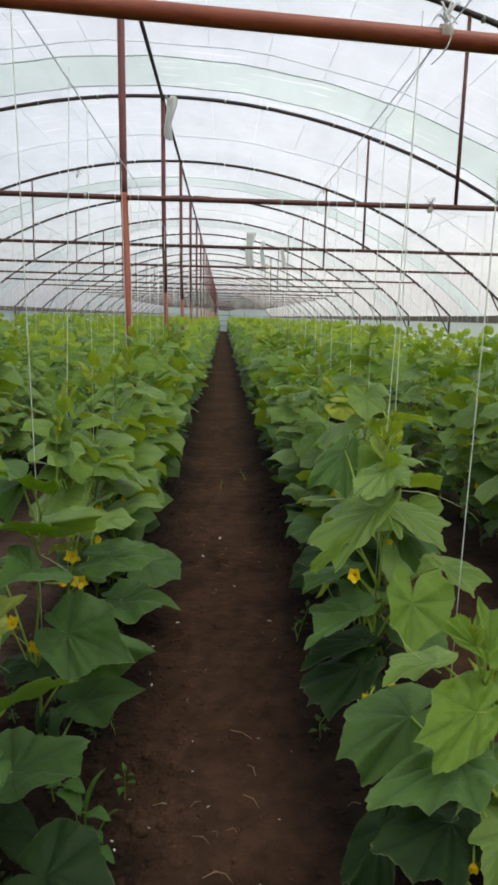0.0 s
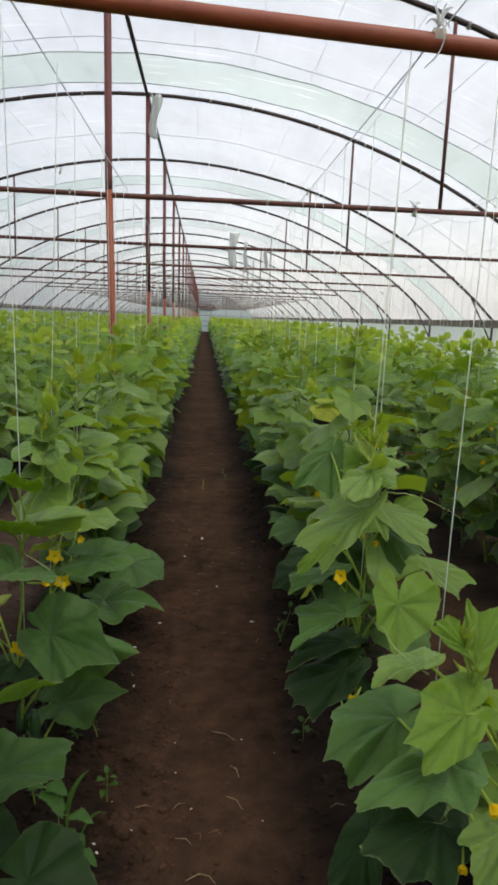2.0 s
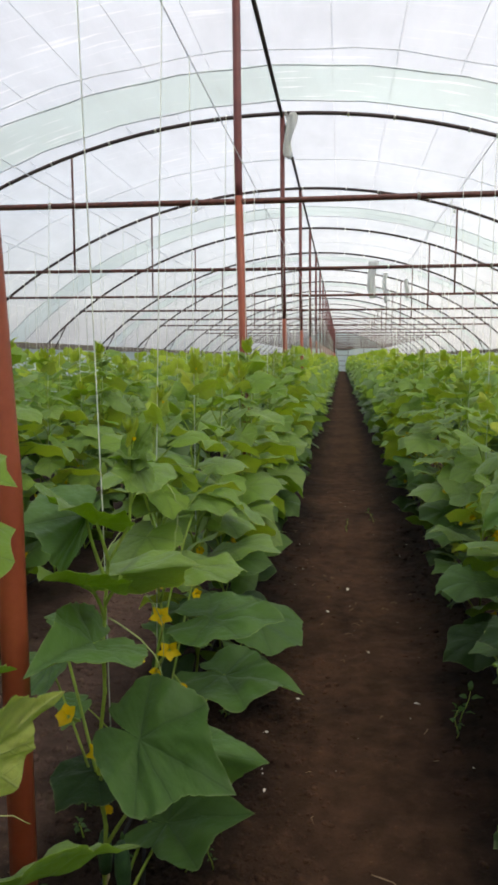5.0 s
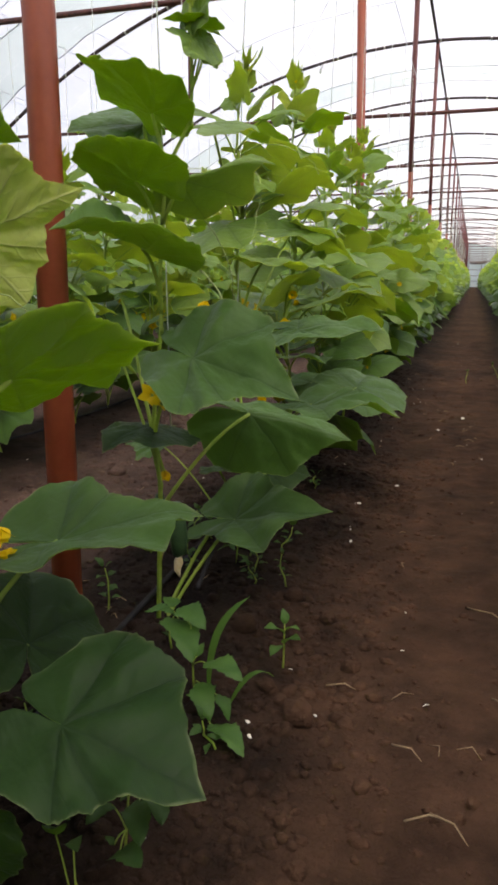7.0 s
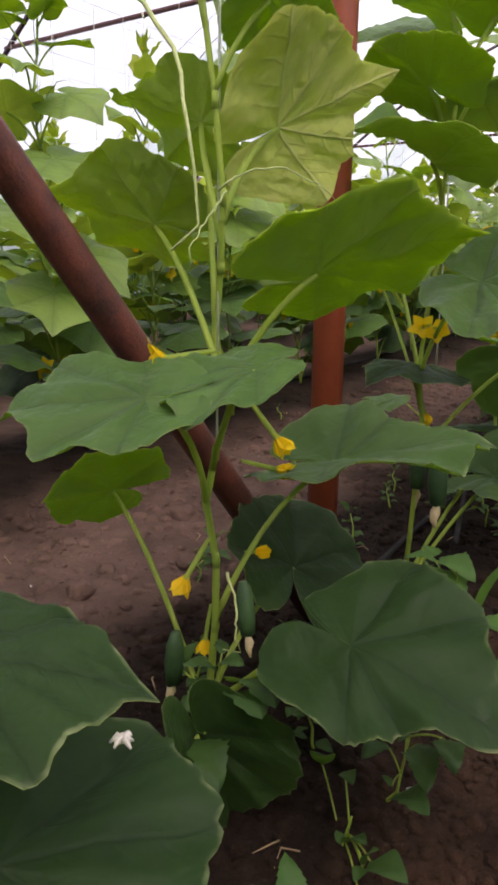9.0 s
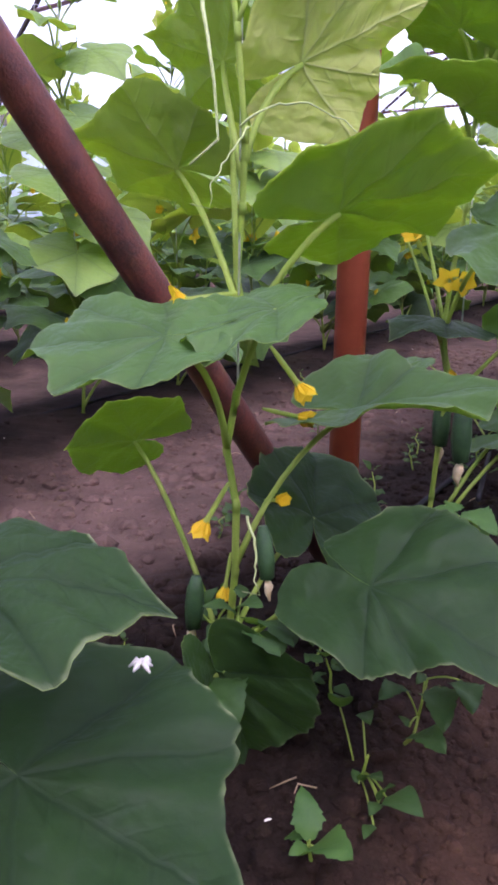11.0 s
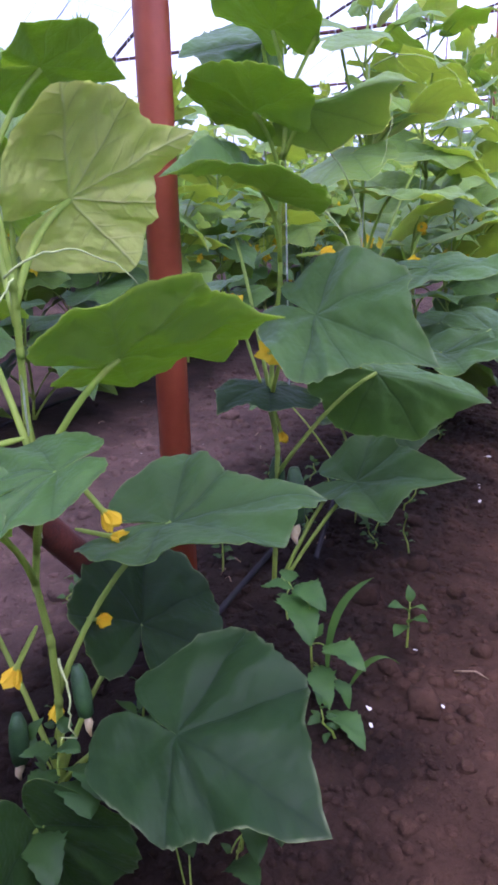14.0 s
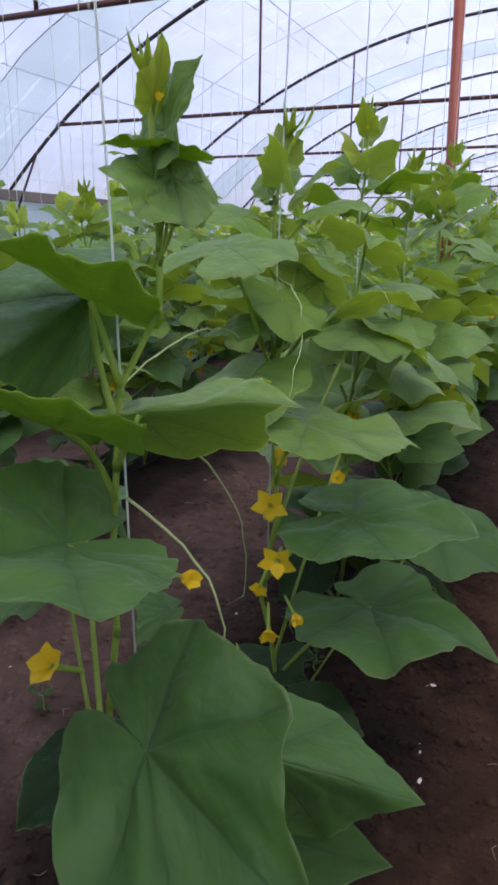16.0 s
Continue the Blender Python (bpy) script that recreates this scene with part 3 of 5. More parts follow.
N_SHAPES = 7
LEAVES = {age: [leaf_mesh(f"leaf_{age}", 11 * i + 3, age, 85, 10, calm=0.6) for i in range(N_SHAPES)] for age in AGES}
LIGHT_LEAVES = {age: [leaf_mesh(f"light_leaf_{age}", 13 * i + 5, age, 31, 3) for i in range(N_SHAPES)] for age in AGES}
SHOOTS = {age: [leaf_mesh("shoot_leaf", 17 * i + 2, age, 49, 5, True, 1.0, -0.30, 0.0, 0.7, POINTED) for i in range(N_SHAPES)] for age in AGES}
BUD_LEAVES = [leaf_mesh("bud_leaf", 19 * i + 4, "young", 27, 3, True, 0.36, -0.5, 0.0, 0.5, POINTED) for i in range(N_SHAPES)]



def leaf_pose(base, tip, roll):
    b, t = Vector(base), Vector(tip)
    y = (t - b)
    size = y.length
    y.normalize()
    z = Vector((0, 0, 1)) - y * y.z
    z = z.normalized() if z.length > 1e-4 else Vector((0, -1, 0))
    x = y.cross(z)
    z2 = z * math.cos(radians(roll)) + x * math.sin(radians(roll))
    x2 = y.cross(z2)
    return Matrix.Translation(b) @ Matrix((x2, y, z2)).transposed().to_4x4() @ Matrix.Scale(size, 4)


# ---- flowers, fruit, shoots, tendrils ----
def flower_mesh(name, seed, openness):
    """Five pointed petals joined into a short trumpet, their tips flaring outwards."""
    r0 = random.Random(seed)
    verts, faces = [], []
    for p in range(5):
        a0 = 2 * math.pi * p / 5 + r0.uniform(-0.14, 0.14)
        lean = openness + r0.uniform(-0.14, 0.14)
        curl = r0.uniform(0.15, 0.5)
        ca, sa = math.cos(a0), math.sin(a0)
        base = len(verts)
        for i in range(7):
            u = i / 6
            w = (0.14, 0.25, 0.36, 0.41, 0.37, 0.23, 0.03)[i]
            out = 0.11 + lean * (0.25 * u + 0.85 * u * u) + 0.08 * u
            up = 0.05 + (1.25 - 0.75 * lean) * u - curl * lean * u ** 3
            for t in (-1, 0, 1):
                verts.append((ca * out - sa * t * w, sa * out + ca * t * w, up + 0.07 * abs(t) * (1 - u) + 0.03 * t * math.sin(5 * u + seed)))
        for i in range(6):
            for t in range(2):
                q = base + i * 3 + t
                faces.append((q, q + 1, q + 4, q + 3))
    return mesh_from(name, verts, faces, [PETAL])


FLOWERS = [flower_mesh("flower", s, o) for s, o in ((1, 0.80), (2, 0.50), (3, 0.22), (4, 0.68))]
CALYX = Tubes().add([(0, 0, -2.0), (0, 0, -1.5), (0, 0, -0.7), (0, 0, -0.05), (0, 0, 0.2)], [0.07, 0.12, 0.13, 0.13, 0.19], 8, False).mesh("calyx", STEM)


def bud_mesh():
    t = Tubes()
    t.add([(0, 0, 0), (0, 0, 0.25), (0, 0, 0.6), (0, 0, 0.95), (0, 0, 1.0)], [0.08, 0.15, 0.165, 0.13, 0.04], 10)
    v = [tuple(Vector(p) * (1 + 0.05 * noise.noise((p[0] * 30, p[1] * 30, p[2] * 22)))) for p in t.v]
    return mesh_from("cucumber", v, t.f, FRUIT)


CUKE = bud_mesh()
DRIED = Tubes().add([(0, 0, 1.0), (0.03, 0.01, 1.12), (0.05, -0.02, 1.26), (0.02, 0.0, 1.4)], [0.05, 0.085, 0.06, 0.015], 6).mesh("dried_flower", DRY_FLOWER)


def toward(at, d, size, spin=0.0):
    d = Vector(d).normalized()
    q = Vector((0, 0, 1)).rotation_difference(d).to_matrix().to_4x4()
    return Matrix.Translation(at) @ q @ pose(0, 0, 0, 0, 0, spin) @ Matrix.Scale(size, 4)


def add_flower(plant, at, d, size, seed):
    fl = part("flower", FLOWERS[seed % 4], plant, "small yellow five-petalled flower", toward(at, d, size, seed * 37))
    part("calyx", CALYX, fl)


def add_fruit(plant, at, d, size):
    fr = part("cucumber", CUKE, plant, "dark green young cucumber", toward(at, d, size))
    part("dried_flower", DRIED, fr, "withered cream flower at its end")


def spiral(a, b, sag, rng, n=14):
    pts = arc(a, b, sag, n)
    for i, p in enumerate(pts):
        u = i / n
        c = max(0.0, u - 0.75) * 4
        pts[i] = p + Vector((math.cos(u * 22), math.sin(u * 22), math.sin(u * 19))) * 0.012 * c + Vector([rng.uniform(-1, 1) * 0.002 for _ in range(3)])
    return pts


def add_tendril(plant, a, b, sag, rng, r=0.0013):
    t = Tubes().add(spiral(a, b, sag, rng), [r * (1 - 0.05 * i) for i in range(15)], 5)
    part("tendril", t.mesh("tendril", TENDRIL), plant, "thin pale green tendril")


def add_shoot(plant, top, rng, size=0.062, count=9):
    """A star of narrow bud leaves at the growing tip, pointed young leaves standing off below it."""
    for i in range(6):
        az, el = i * 1.05 + rng.uniform(-0.3, 0.3), radians(rng.uniform(48, 84))
        d = Vector((math.cos(az) * math.cos(el), math.sin(az) * math.cos(el), math.sin(el)))
        b = Vector(top) + d * 0.006
        part("bud_leaf", BUD_LEAVES[i % N_SHAPES], plant, "", leaf_pose(b, b + d * size * rng.uniform(0.55, 0.85), 180 + rng.uniform(-25, 25)))
    for i in range(count - 4):
        az, el = i * 2.4 + rng.uniform(-0.4, 0.4), radians(68 - i * 15 + rng.uniform(-8, 8))
        d = Vector((math.cos(az) * math.cos(el), math.sin(az) * math.cos(el), math.sin(el)))
        b = Vector(top) + Vector((d.x, d.y, 0)) * 0.018 - Vector((0, 0, 0.010 + 0.022 * i))
        part("young_leaf", SHOOTS["young" if i < 3 else "mid"][i % N_SHAPES], plant, "", leaf_pose(b, b + d * size * (0.95 + 0.14 * i), 180 + rng.uniform(-25, 25) if i < 2 else rng.uniform(-30, 30)))
    add_flower(plant, Vector(top) + Vector((0.008, 0, -0.01)), (0.2, 0.1, 1), 0.008, 2)


def stem_at(path, z):
    for a, b in zip(path, path[1:]):
        if a[2] <= z <= b[2]:
            return Vector(a).lerp(Vector(b), (z - a[2]) / max(b[2] - a[2], 1e-6))
    return Vector(path[-1]) if z > path[-1][2] else Vector(path[0])


def add_leaf(plant, path, base, tip, roll, age, seed, rng, shapes=LEAVES):
    lf = part("leaf", shapes[age][seed % N_SHAPES], plant, "", leaf_pose(base, tip, roll))
    b = Vector(base)
    tiny = (Vector(tip) - b).length < 0.08
    reach = max(0.01 if tiny else 0.05, (Vector((b.x, b.y)) - Vector(stem_at(path, b.z).xy)).length)
    node = stem_at(path, max(path[0][2] + 0.02, b.z - 0.85 * reach - (0.008 if tiny else 0.03)))
    sag = Vector((rng.uniform(-0.01, 0.01), rng.uniform(-0.01, 0.01), 0.10 * (b - node).length))
    pts = arc(node, b, sag, 6)
    inv = leaf_pose(base, tip, roll).inverted()
    k = 1.0 / (Vector(tip) - b).length
    r = 0.0036 if age == "old" else 0.0031 if age == "mid" else 0.0024
    part("leaf_stalk", Tubes().add([inv @ p for p in pts], [r * k * s for s in (1.25, 1.05, 1, 1, 0.95, 0.9, 0.75)], 6).mesh("leaf_stalk", STEM), lf)


def add_stem(plant, path):
    n = len(path)
    t = Tubes().add(path, [0.0046 - 0.0020 * i / (n - 1) for i in range(n)], 7)
    for i in range(1, n - 1):
        p = Vector(path[i])
        t.add([p - Vector((0, 0, 0.008)), p, p + Vector((0, 0, 0.008))], [0.004, 0.0055 - 0.0023 * i / n, 0.003], 7)
    part("stem", t.mesh("stem", STEM), plant)


def plan_leaves(rng, height):
    """Leaves of one ordinary plant in its own place: base, tip, roll, age."""
    rows, z, i, az0 = [], 0.09, 0, rng.uniform(0, 6.28)
    while z < height - 0.05:
        u = z / height
        size = np.interp(u, (0, 0.15, 0.4, 0.65, 0.85, 1.0), (0.130, 0.155, 0.163, 0.142, 0.102, 0.062)) * rng.uniform(0.72, 1.14)
        az = az0 + i * 2.4 + rng.uniform(-0.35, 0.35)
        lift = rng.uniform(0.35, 0.8)
        reach = size * rng.uniform(0.65, 1.0)
        out = Vector((math.cos(az), math.sin(az), 0))
        base = out * reach * math.cos(lift) + Vector((0, 0, z + reach * math.sin(lift)))
        drop = rng.uniform(-0.12, 0.85) if u < 0.8 else rng.uniform(-0.5, 0.4)
        turn = rng.uniform(-0.4, 0.4)
        d = Vector((math.cos(az + turn) * math.cos(drop), math.sin(az + turn) * math.cos(drop), -math.sin(drop)))
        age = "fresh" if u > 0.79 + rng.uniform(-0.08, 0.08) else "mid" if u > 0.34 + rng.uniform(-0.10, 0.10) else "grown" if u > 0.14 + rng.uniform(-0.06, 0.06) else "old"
        rows.append((base, base + d * size, rng.uniform(-36, 36), age))
        z += rng.uniform(0.030, 0.046) if u < 0.6 else rng.uniform(0.036, 0.052)
        i += 1
    return rows


PLANT_LABEL = "leafy green cucumber plant climbing a white string in the bed"


def ordinary_plant(seed, height, flowers, at):
    rng = random.Random(seed)
    plant = tagged(new("cucumber_plant"), PLANT_LABEL, "cucumber plant", "cucumber plants in rows")
    path = [Vector((0.012 * math.sin(i * 1.9 + seed), 0.012 * math.cos(i * 1.3 + seed), height * i / 13 - 0.03 * (i == 0))) for i in range(14)]
    add_stem(plant, path)
    for j, (b, t, roll, age) in enumerate(plan_leaves(rng, height)):
        add_leaf(plant, path, b, t, roll, age, seed + j, rng, LIGHT_LEAVES)
    add_shoot(plant, path[-1], rng)
    for j in range(flowers):
        z = rng.uniform(0.22, 0.62 * height)
        az = rng.uniform(0, 6.28)
        p = stem_at(path, z) + Vector((math.cos(az), math.sin(az), 0.1)) * rng.uniform(0.05, 0.10)
        add_flower(plant, p, (math.cos(az), math.sin(az), rng.uniform(-0.4, 0.6)), 0.026, seed + j)
    if seed % 2:
        az = rng.uniform(0, 6.28)
        p = stem_at(path, 0.28) + Vector((math.cos(az), math.sin(az), 0)) * 0.03
        add_fruit(plant, p, (0.1, 0.05, -1), 0.10)
    for j in range(2):
        z, az = height * rng.uniform(0.6, 0.95), rng.uniform(0, 6.28)
        a = stem_at(path, z)
        add_tendril(plant, a, a + Vector((math.cos(az) * 0.22, math.sin(az) * 0.22, rng.uniform(-0.05, 0.1))), Vector((0, 0, 0.06)), rng)
    plant.matrix_basis = at
    return plant


def anchored_leaf(plant, path, age, base, along, right, left, lobes, seed, spokes=89, rings=11):
    """A broad leaf whose midrib runs along one vector and whose two halves spread along two more, so that it can fold and tilt; lobes: how far each lobe grows, right and left, front to back."""
    r0 = random.Random(seed)
    b, y_, r_, l_ = (Vector(v) for v in (base, along, right, left))
    size = y_.length
    up = (r_ - l_).cross(y_).normalized()
    lift, phase = r0.uniform(0.09, 0.14), r0.uniform(0, 6)
    tooth = [1 + 0.005 * (1 if k % 2 else -1) + r0.uniform(-0.012, 0.010) for k in range(spokes)]
    verts, uvs, faces, slots, ring = [], [], [], [], []
    for layer in range(2):
        start = len(verts)
        for q in range(rings + 1):
            for k in range(spokes if q else 1):
                deg = -180 + 360 * (k + 0.5) / spokes
                half = lobes[:3] if deg > 0 else lobes[3:]
                grow = np.interp(abs(deg), (0, 22, 50, 105, 148, 180), (1, 0.35 + 0.65 * half[0], *half, 1))
                rr = float(grow) * outline_r(deg) * (q / rings) ** 0.85 * (1 + 0.05 * noise.noise((math.sin(radians(deg)) * 1.7 + seed * 2.7, math.cos(radians(deg)) * 1.7, 4.2)))
                if q == rings:
                    rr *= tooth[k]
                if q > rings // 2:
                    rr *= 1 + 0.045 * noise.noise((math.sin(radians(deg)) * 5.5 + seed, math.cos(radians(deg)) * 5.5, seed * 1.3)) * (q / rings) ** 3
                x, y = rr * math.sin(radians(deg)), rr * math.cos(radians(deg))
                rib = min(abs(abs(deg) - a) for a in (0, 48, 100, 150)) / 26.0
                h = lift * rr * min(rib, 1.0) - 0.07 * rr * rr + 0.05 * rr * rr * math.sin(radians(deg) * 5 + phase)
                h += 0.050 * noise.noise((x * 3.6 + seed, y * 3.6, seed * 0.7)) + 0.020 * noise.noise((x * 11 + seed, y * 11, seed * 1.7)) * (0.4 + rr)
                h += 0.035 * rr ** 3 * math.sin(radians(deg) * 12 + 2 * phase)
                h -= 0.25 * max(0.0, y - 0.6) ** 2
                soft = math.sqrt(x * x + 0.0016)
                v = y_ * y + r_ * ((soft + x) / 2 - 0.02) + l_ * ((soft - x) / 2 - 0.02) + up * size * (h - 0.006 * layer)
                verts.append(v)
                uvs.append((x, y))
                ring.append(q / rings)
        for k in range(spokes - 1):
            f = (start, start + 2 + k, start + 1 + k)
            faces.append(f if layer == 0 else f[::-1])
            slots.append(layer)
            for q in range(rings - 1):
                a = start + 1 + q * spokes + k
                for f in ((a, a + 1, a + spokes + 1), (a, a + spokes + 1, a + spokes)):
                    faces.append(f if layer == 0 else f[::-1])
                    slots.append(layer)
    me = mesh_from("broad_leaf", verts, faces, [LEAF_TOP[age], LEAF_UNDER[age]], True, slots, uvs)
    rim = me.uv_layers.new(name="Rim")
    loop_v = np.zeros(len(me.loops), dtype=np.int32)
    me.loops.foreach_get("vertex_index", loop_v)
    r1 = np.asarray(ring, dtype=np.float32)[loop_v]
    rim.data.foreach_set("uv", np.stack([r1, r1], 1).ravel())
    me.uv_layers.active_index = 0
    lf = part("leaf", me, plant, "", Matrix.Translation(b))
    reach = max(0.04, (b.xy - stem_at(path, b.z).xy).length)
    node = stem_at(path, max(path[0][2] + 0.02, b.z - 0.85 * reach - 0.03))
    pts = arc(node - b, Vector((0, 0, -0.002)), Vector((r0.uniform(-0.008, 0.008), r0.uniform(-0.008, 0.008), 0.10 * (b - node).length)), 7)
    part("leaf_stalk", Tubes().add(pts, [0.0034 * min(1.0, size / 0.11) * v for v in (1.25, 1.08, 1, 1, 1, 0.95, 0.9, 0.8)], 8).mesh("leaf_stalk", STEM), lf)


def hero_plant(label, path, leaves, top=True, seed=0, young=0.86, mid=0.55, crown=0.0, shoot=0.065, span=0.12):
    """A plant whose leaves stand where they are told: base, tip, roll; age by height."""
    rng = random.Random(seed)
    plant = tagged(new("cucumber_plant"), label, "cucumber plant", "cucumber plants in rows")
    path = [Vector(p) for p in path]
    add_stem(plant, path)
    h = path[-1][2]
    for j, (bx, by, bz, tx, ty, tz, roll) in enumerate(leaves):
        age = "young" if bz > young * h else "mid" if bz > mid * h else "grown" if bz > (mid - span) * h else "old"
        small = bz > 0.8 * h and (Vector((tx, ty, tz)) - Vector((bx, by, bz))).length < 0.08
        add_leaf(plant, path, (bx, by, bz), (tx, ty, tz), roll, age, seed + j, rng, SHOOTS if small else LEAVES)
    if crown:
        foot = stem_at(path, 0.5 * h)
        for j, (b, t, roll, age) in enumerate(plan_leaves(rng, h)):
            if b.z > crown:
                shift = Vector((foot.x, foot.y, 0))
                add_leaf(plant, path, b + shift, t + shift, roll, age, seed + j, rng, LIGHT_LEAVES)
    if top:
        add_shoot(plant, path[-1], rng, shoot, 5 if shoot < 0.06 else 8)
    return plant


# ---- the plants beside the path that the camera comes close to ----
POST_LEAVES = [
    (-0.577, 1.779, 0.767, -0.661, 1.773, 0.697, -60),
    (-0.415, 1.569, 0.838, -0.481, 1.597, 0.893, 43),
]
BROAD_LEAVES = [
    (-0.36, 2.069, 0.388, -0.411, 1.965, 0.359, -5),
    (-0.25, 2.423, 0.221, -0.152, 2.441, 0.213, 29),
]
FLOWERING_LEAVES = [
    (-0.36, 2.363, 0.944, -0.32, 2.473, 0.936, 7),
    (-0.33, 2.645, 0.89, -0.365, 2.576, 0.952, 0),
    (-0.33, 3.081, 0.668, -0.267, 3.123, 0.745, 0),
    (-0.15, 3.03, 0.33, -0.008, 3.163, 0.286, 22),
    (-0.36, 2.603, 0.838, -0.491, 2.552, 0.799, -9),
    (-0.33, 2.926, 0.775, -0.182, 2.95, 0.727, 14),
]
TENDRIL_LEAVES = [
    (0.71, 2.571, 0.826, 0.8, 2.552, 0.852, 25),
    (0.6, 3.198, 0.241, 0.475, 3.179, 0.163, -21),
    (0.66, 3.097, 0.775, 0.566, 3.09, 0.689, -37),
    (0.7, 3.251, 0.987, 0.824, 3.213, 0.939, 25),
]


def stem_path(x, y, height, lean=(0.0, 0.0), seed=0):
    return [(x + lean[0] * i / 13 + 0.012 * math.sin(i * 1.7 + seed), y + lean[1] * i / 13 + 0.012 * math.cos(i * 1.2 + seed), height * i / 13 - 0.03 * (i == 0)) for i in range(14)]


FRONT_STEM = stem_path(-0.42, 1.12, 1.02, seed=1)
A_STEM = [(-0.40, 1.535, -0.03), (-0.385, 1.53, 0.08), (-0.375, 1.528, 0.16), (-0.371, 1.525, 0.241), (-0.391, 1.534, 0.30), (-0.375, 1.53, 0.36), (-0.352, 1.525, 0.413), (-0.395, 1.558, 0.48), (-0.378, 1.545, 0.55), (-0.372, 1.541, 0.614), (-0.380, 1.54, 0.70), (-0.40, 1.545, 0.80), (-0.41, 1.55, 0.94), (-0.41, 1.55, 1.08)]
B_STEM = [(-0.36, 2.06, -0.03), (-0.35, 2.05, 0.09), (-0.345, 2.045, 0.18), (-0.337, 2.037, 0.291), (-0.355, 2.05, 0.38), (-0.352, 2.06, 0.47), (-0.342, 2.065, 0.56), (-0.345, 2.07, 0.65), (-0.340, 2.075, 0.74), (-0.333, 2.076, 0.816), (-0.290, 2.08, 0.891), (-0.285, 2.075, 0.95), (-0.283, 2.065, 1.01), (-0.279, 2.054, 1.066)]
C_STEM = stem_path(-0.37, 2.57, 1.10, seed=4)
R_STEM = [(0.73, 1.32, -0.02), (0.735, 1.32, 0.16), (0.73, 1.32, 0.32), (0.722, 1.32, 0.48), (0.703, 1.32, 0.596), (0.647, 1.32, 0.691), (0.614, 1.32, 0.768), (0.593, 1.32, 0.833)]
S_STEM = [(0.63, 2.1, -0.02), (0.624, 2.1, 0.16), (0.614, 2.1, 0.32), (0.611, 2.1, 0.465), (0.617, 2.1, 0.571), (0.619, 2.1, 0.675), (0.612, 2.1, 0.794), (0.612, 2.1, 0.894), (0.616, 2.1, 1.032)]
plant_front = hero_plant("cucumber plant with broad drooping leaves at the bed's edge", FRONT_STEM, [], seed=21, crown=0.75)
plant_a = hero_plant("tall cucumber plant in front of the red post", A_STEM, POST_LEAVES, seed=30, crown=0.92, mid=0.38)
plant_b = hero_plant("cucumber plant with a large open leaf and yellow flowers", B_STEM, BROAD_LEAVES, seed=43, young=1.2, mid=0.66, shoot=0.05, span=0.18)
plant_c = hero_plant("bushy cucumber plant with a cluster of yellow flowers", C_STEM, FLOWERING_LEAVES, seed=57, crown=0.74, mid=0.3)
plant_r = hero_plant("short bright green cucumber plant at the bed's edge", R_STEM, [], seed=64, shoot=0.05)
hero_plant("cucumber plant with dark lower leaves beside the path", stem_path(0.82, 1.72, 0.55, seed=8), [], seed=81, crown=0.10)
plant_s = hero_plant("cucumber plant with long loose tendrils beside the path", S_STEM, TENDRIL_LEAVES, seed=72, young=0.85, mid=0.4)
HERO_SPOTS = [(-0.42, 1.12), (-0.38, 1.55), (-0.35, 2.10), (-0.37, 2.57), (0.616, 2.12), (0.72, 1.74)]

anchored_leaf(plant_b, B_STEM, "broad", (-0.24, 1.958, 0.527), (0.18, -0.08, -0.028), (0.074, -0.211, -0.097), (0.032, 0.126, 0.135), (0.6, 1, 1.1, 0.99, 0.86, 0.62), 3)
anchored_leaf(plant_b, B_STEM, "thin", (-0.346, 2.054, 0.9), (-0.022, -0.106, 0.062), (-0.129, 0.016, 0.064), (0.112, -0.051, 0.03), (1.09, 1.18, 1.09, 0.88, 0.98, 0.99), 10)
anchored_leaf(plant_b, B_STEM, "thin", (-0.354, 2.007, 0.793), (-0.043, -0.097, 0.057), (-0.118, 0.042, 0.003), (0.1, -0.052, 0.039), (1.02, 1.05, 1.02, 0.91, 1.3, 1.15), 17)
anchored_leaf(plant_b, B_STEM, "grown", (-0.335, 1.987, 0.691), (-0.027, -0.174, 0.049), (-0.091, 0.095, 0.102), (0.184, -0.013, -0.018), (0.77, 0.83, 0.91, 1.08, 0.79, 0.89), 24)
anchored_leaf(plant_b, B_STEM, "grown", (-0.393, 2.123, 0.9), (-0.019, -0.132, -0.059), (-0.162, 0.023, 0.032), (-0.04, 0.002, -0.131), (1.04, 1.08, 1.04, 0.99, 0.99, 0.99), 31)
anchored_leaf(plant_b, B_STEM, "mid", (-0.303, 2.062, 0.798), (0.151, -0.01, 0.035), (0.066, 0.086, -0.084), (0.021, 0.176, 0.007), (0.92, 0.88, 0.94, 1, 1, 1), 38)
anchored_leaf(plant_b, B_STEM, "grown", (-0.198, 2.115, 0.416), (0.177, 0.045, -0.035), (-0.043, 0.022, -0.171), (-0.063, 0.184, -0.011), (0.96, 0.99, 0.99, 0.96, 0.99, 0.99), 45)
anchored_leaf(plant_b, B_STEM, "broad", (-0.262, 2.226, 0.172), (0.196, -0.006, 0.053), (-0.011, -0.231, -0.028), (0.049, 0.183, 0.194), (0.94, 0.44, 0.72, 0.47, 0.72, 0.71), 52)
anchored_leaf(plant_c, C_STEM, "grown", (-0.192, 2.594, 0.352), (0.218, -0.081, 0.031), (-0.064, -0.224, -0.003), (0.141, 0.227, 0.071), (1.07, 1.03, 1.01, 0.46, 0.76, 0.81), 59)
anchored_leaf(plant_c, C_STEM, "grown", (-0.217, 2.54, 0.53), (0.194, -0.001, 0.021), (-0.014, -0.195, -0.023), (-0.013, 0.189, 0.029), (0.95, 0.98, 0.99, 0.96, 1.06, 1.03), 66)
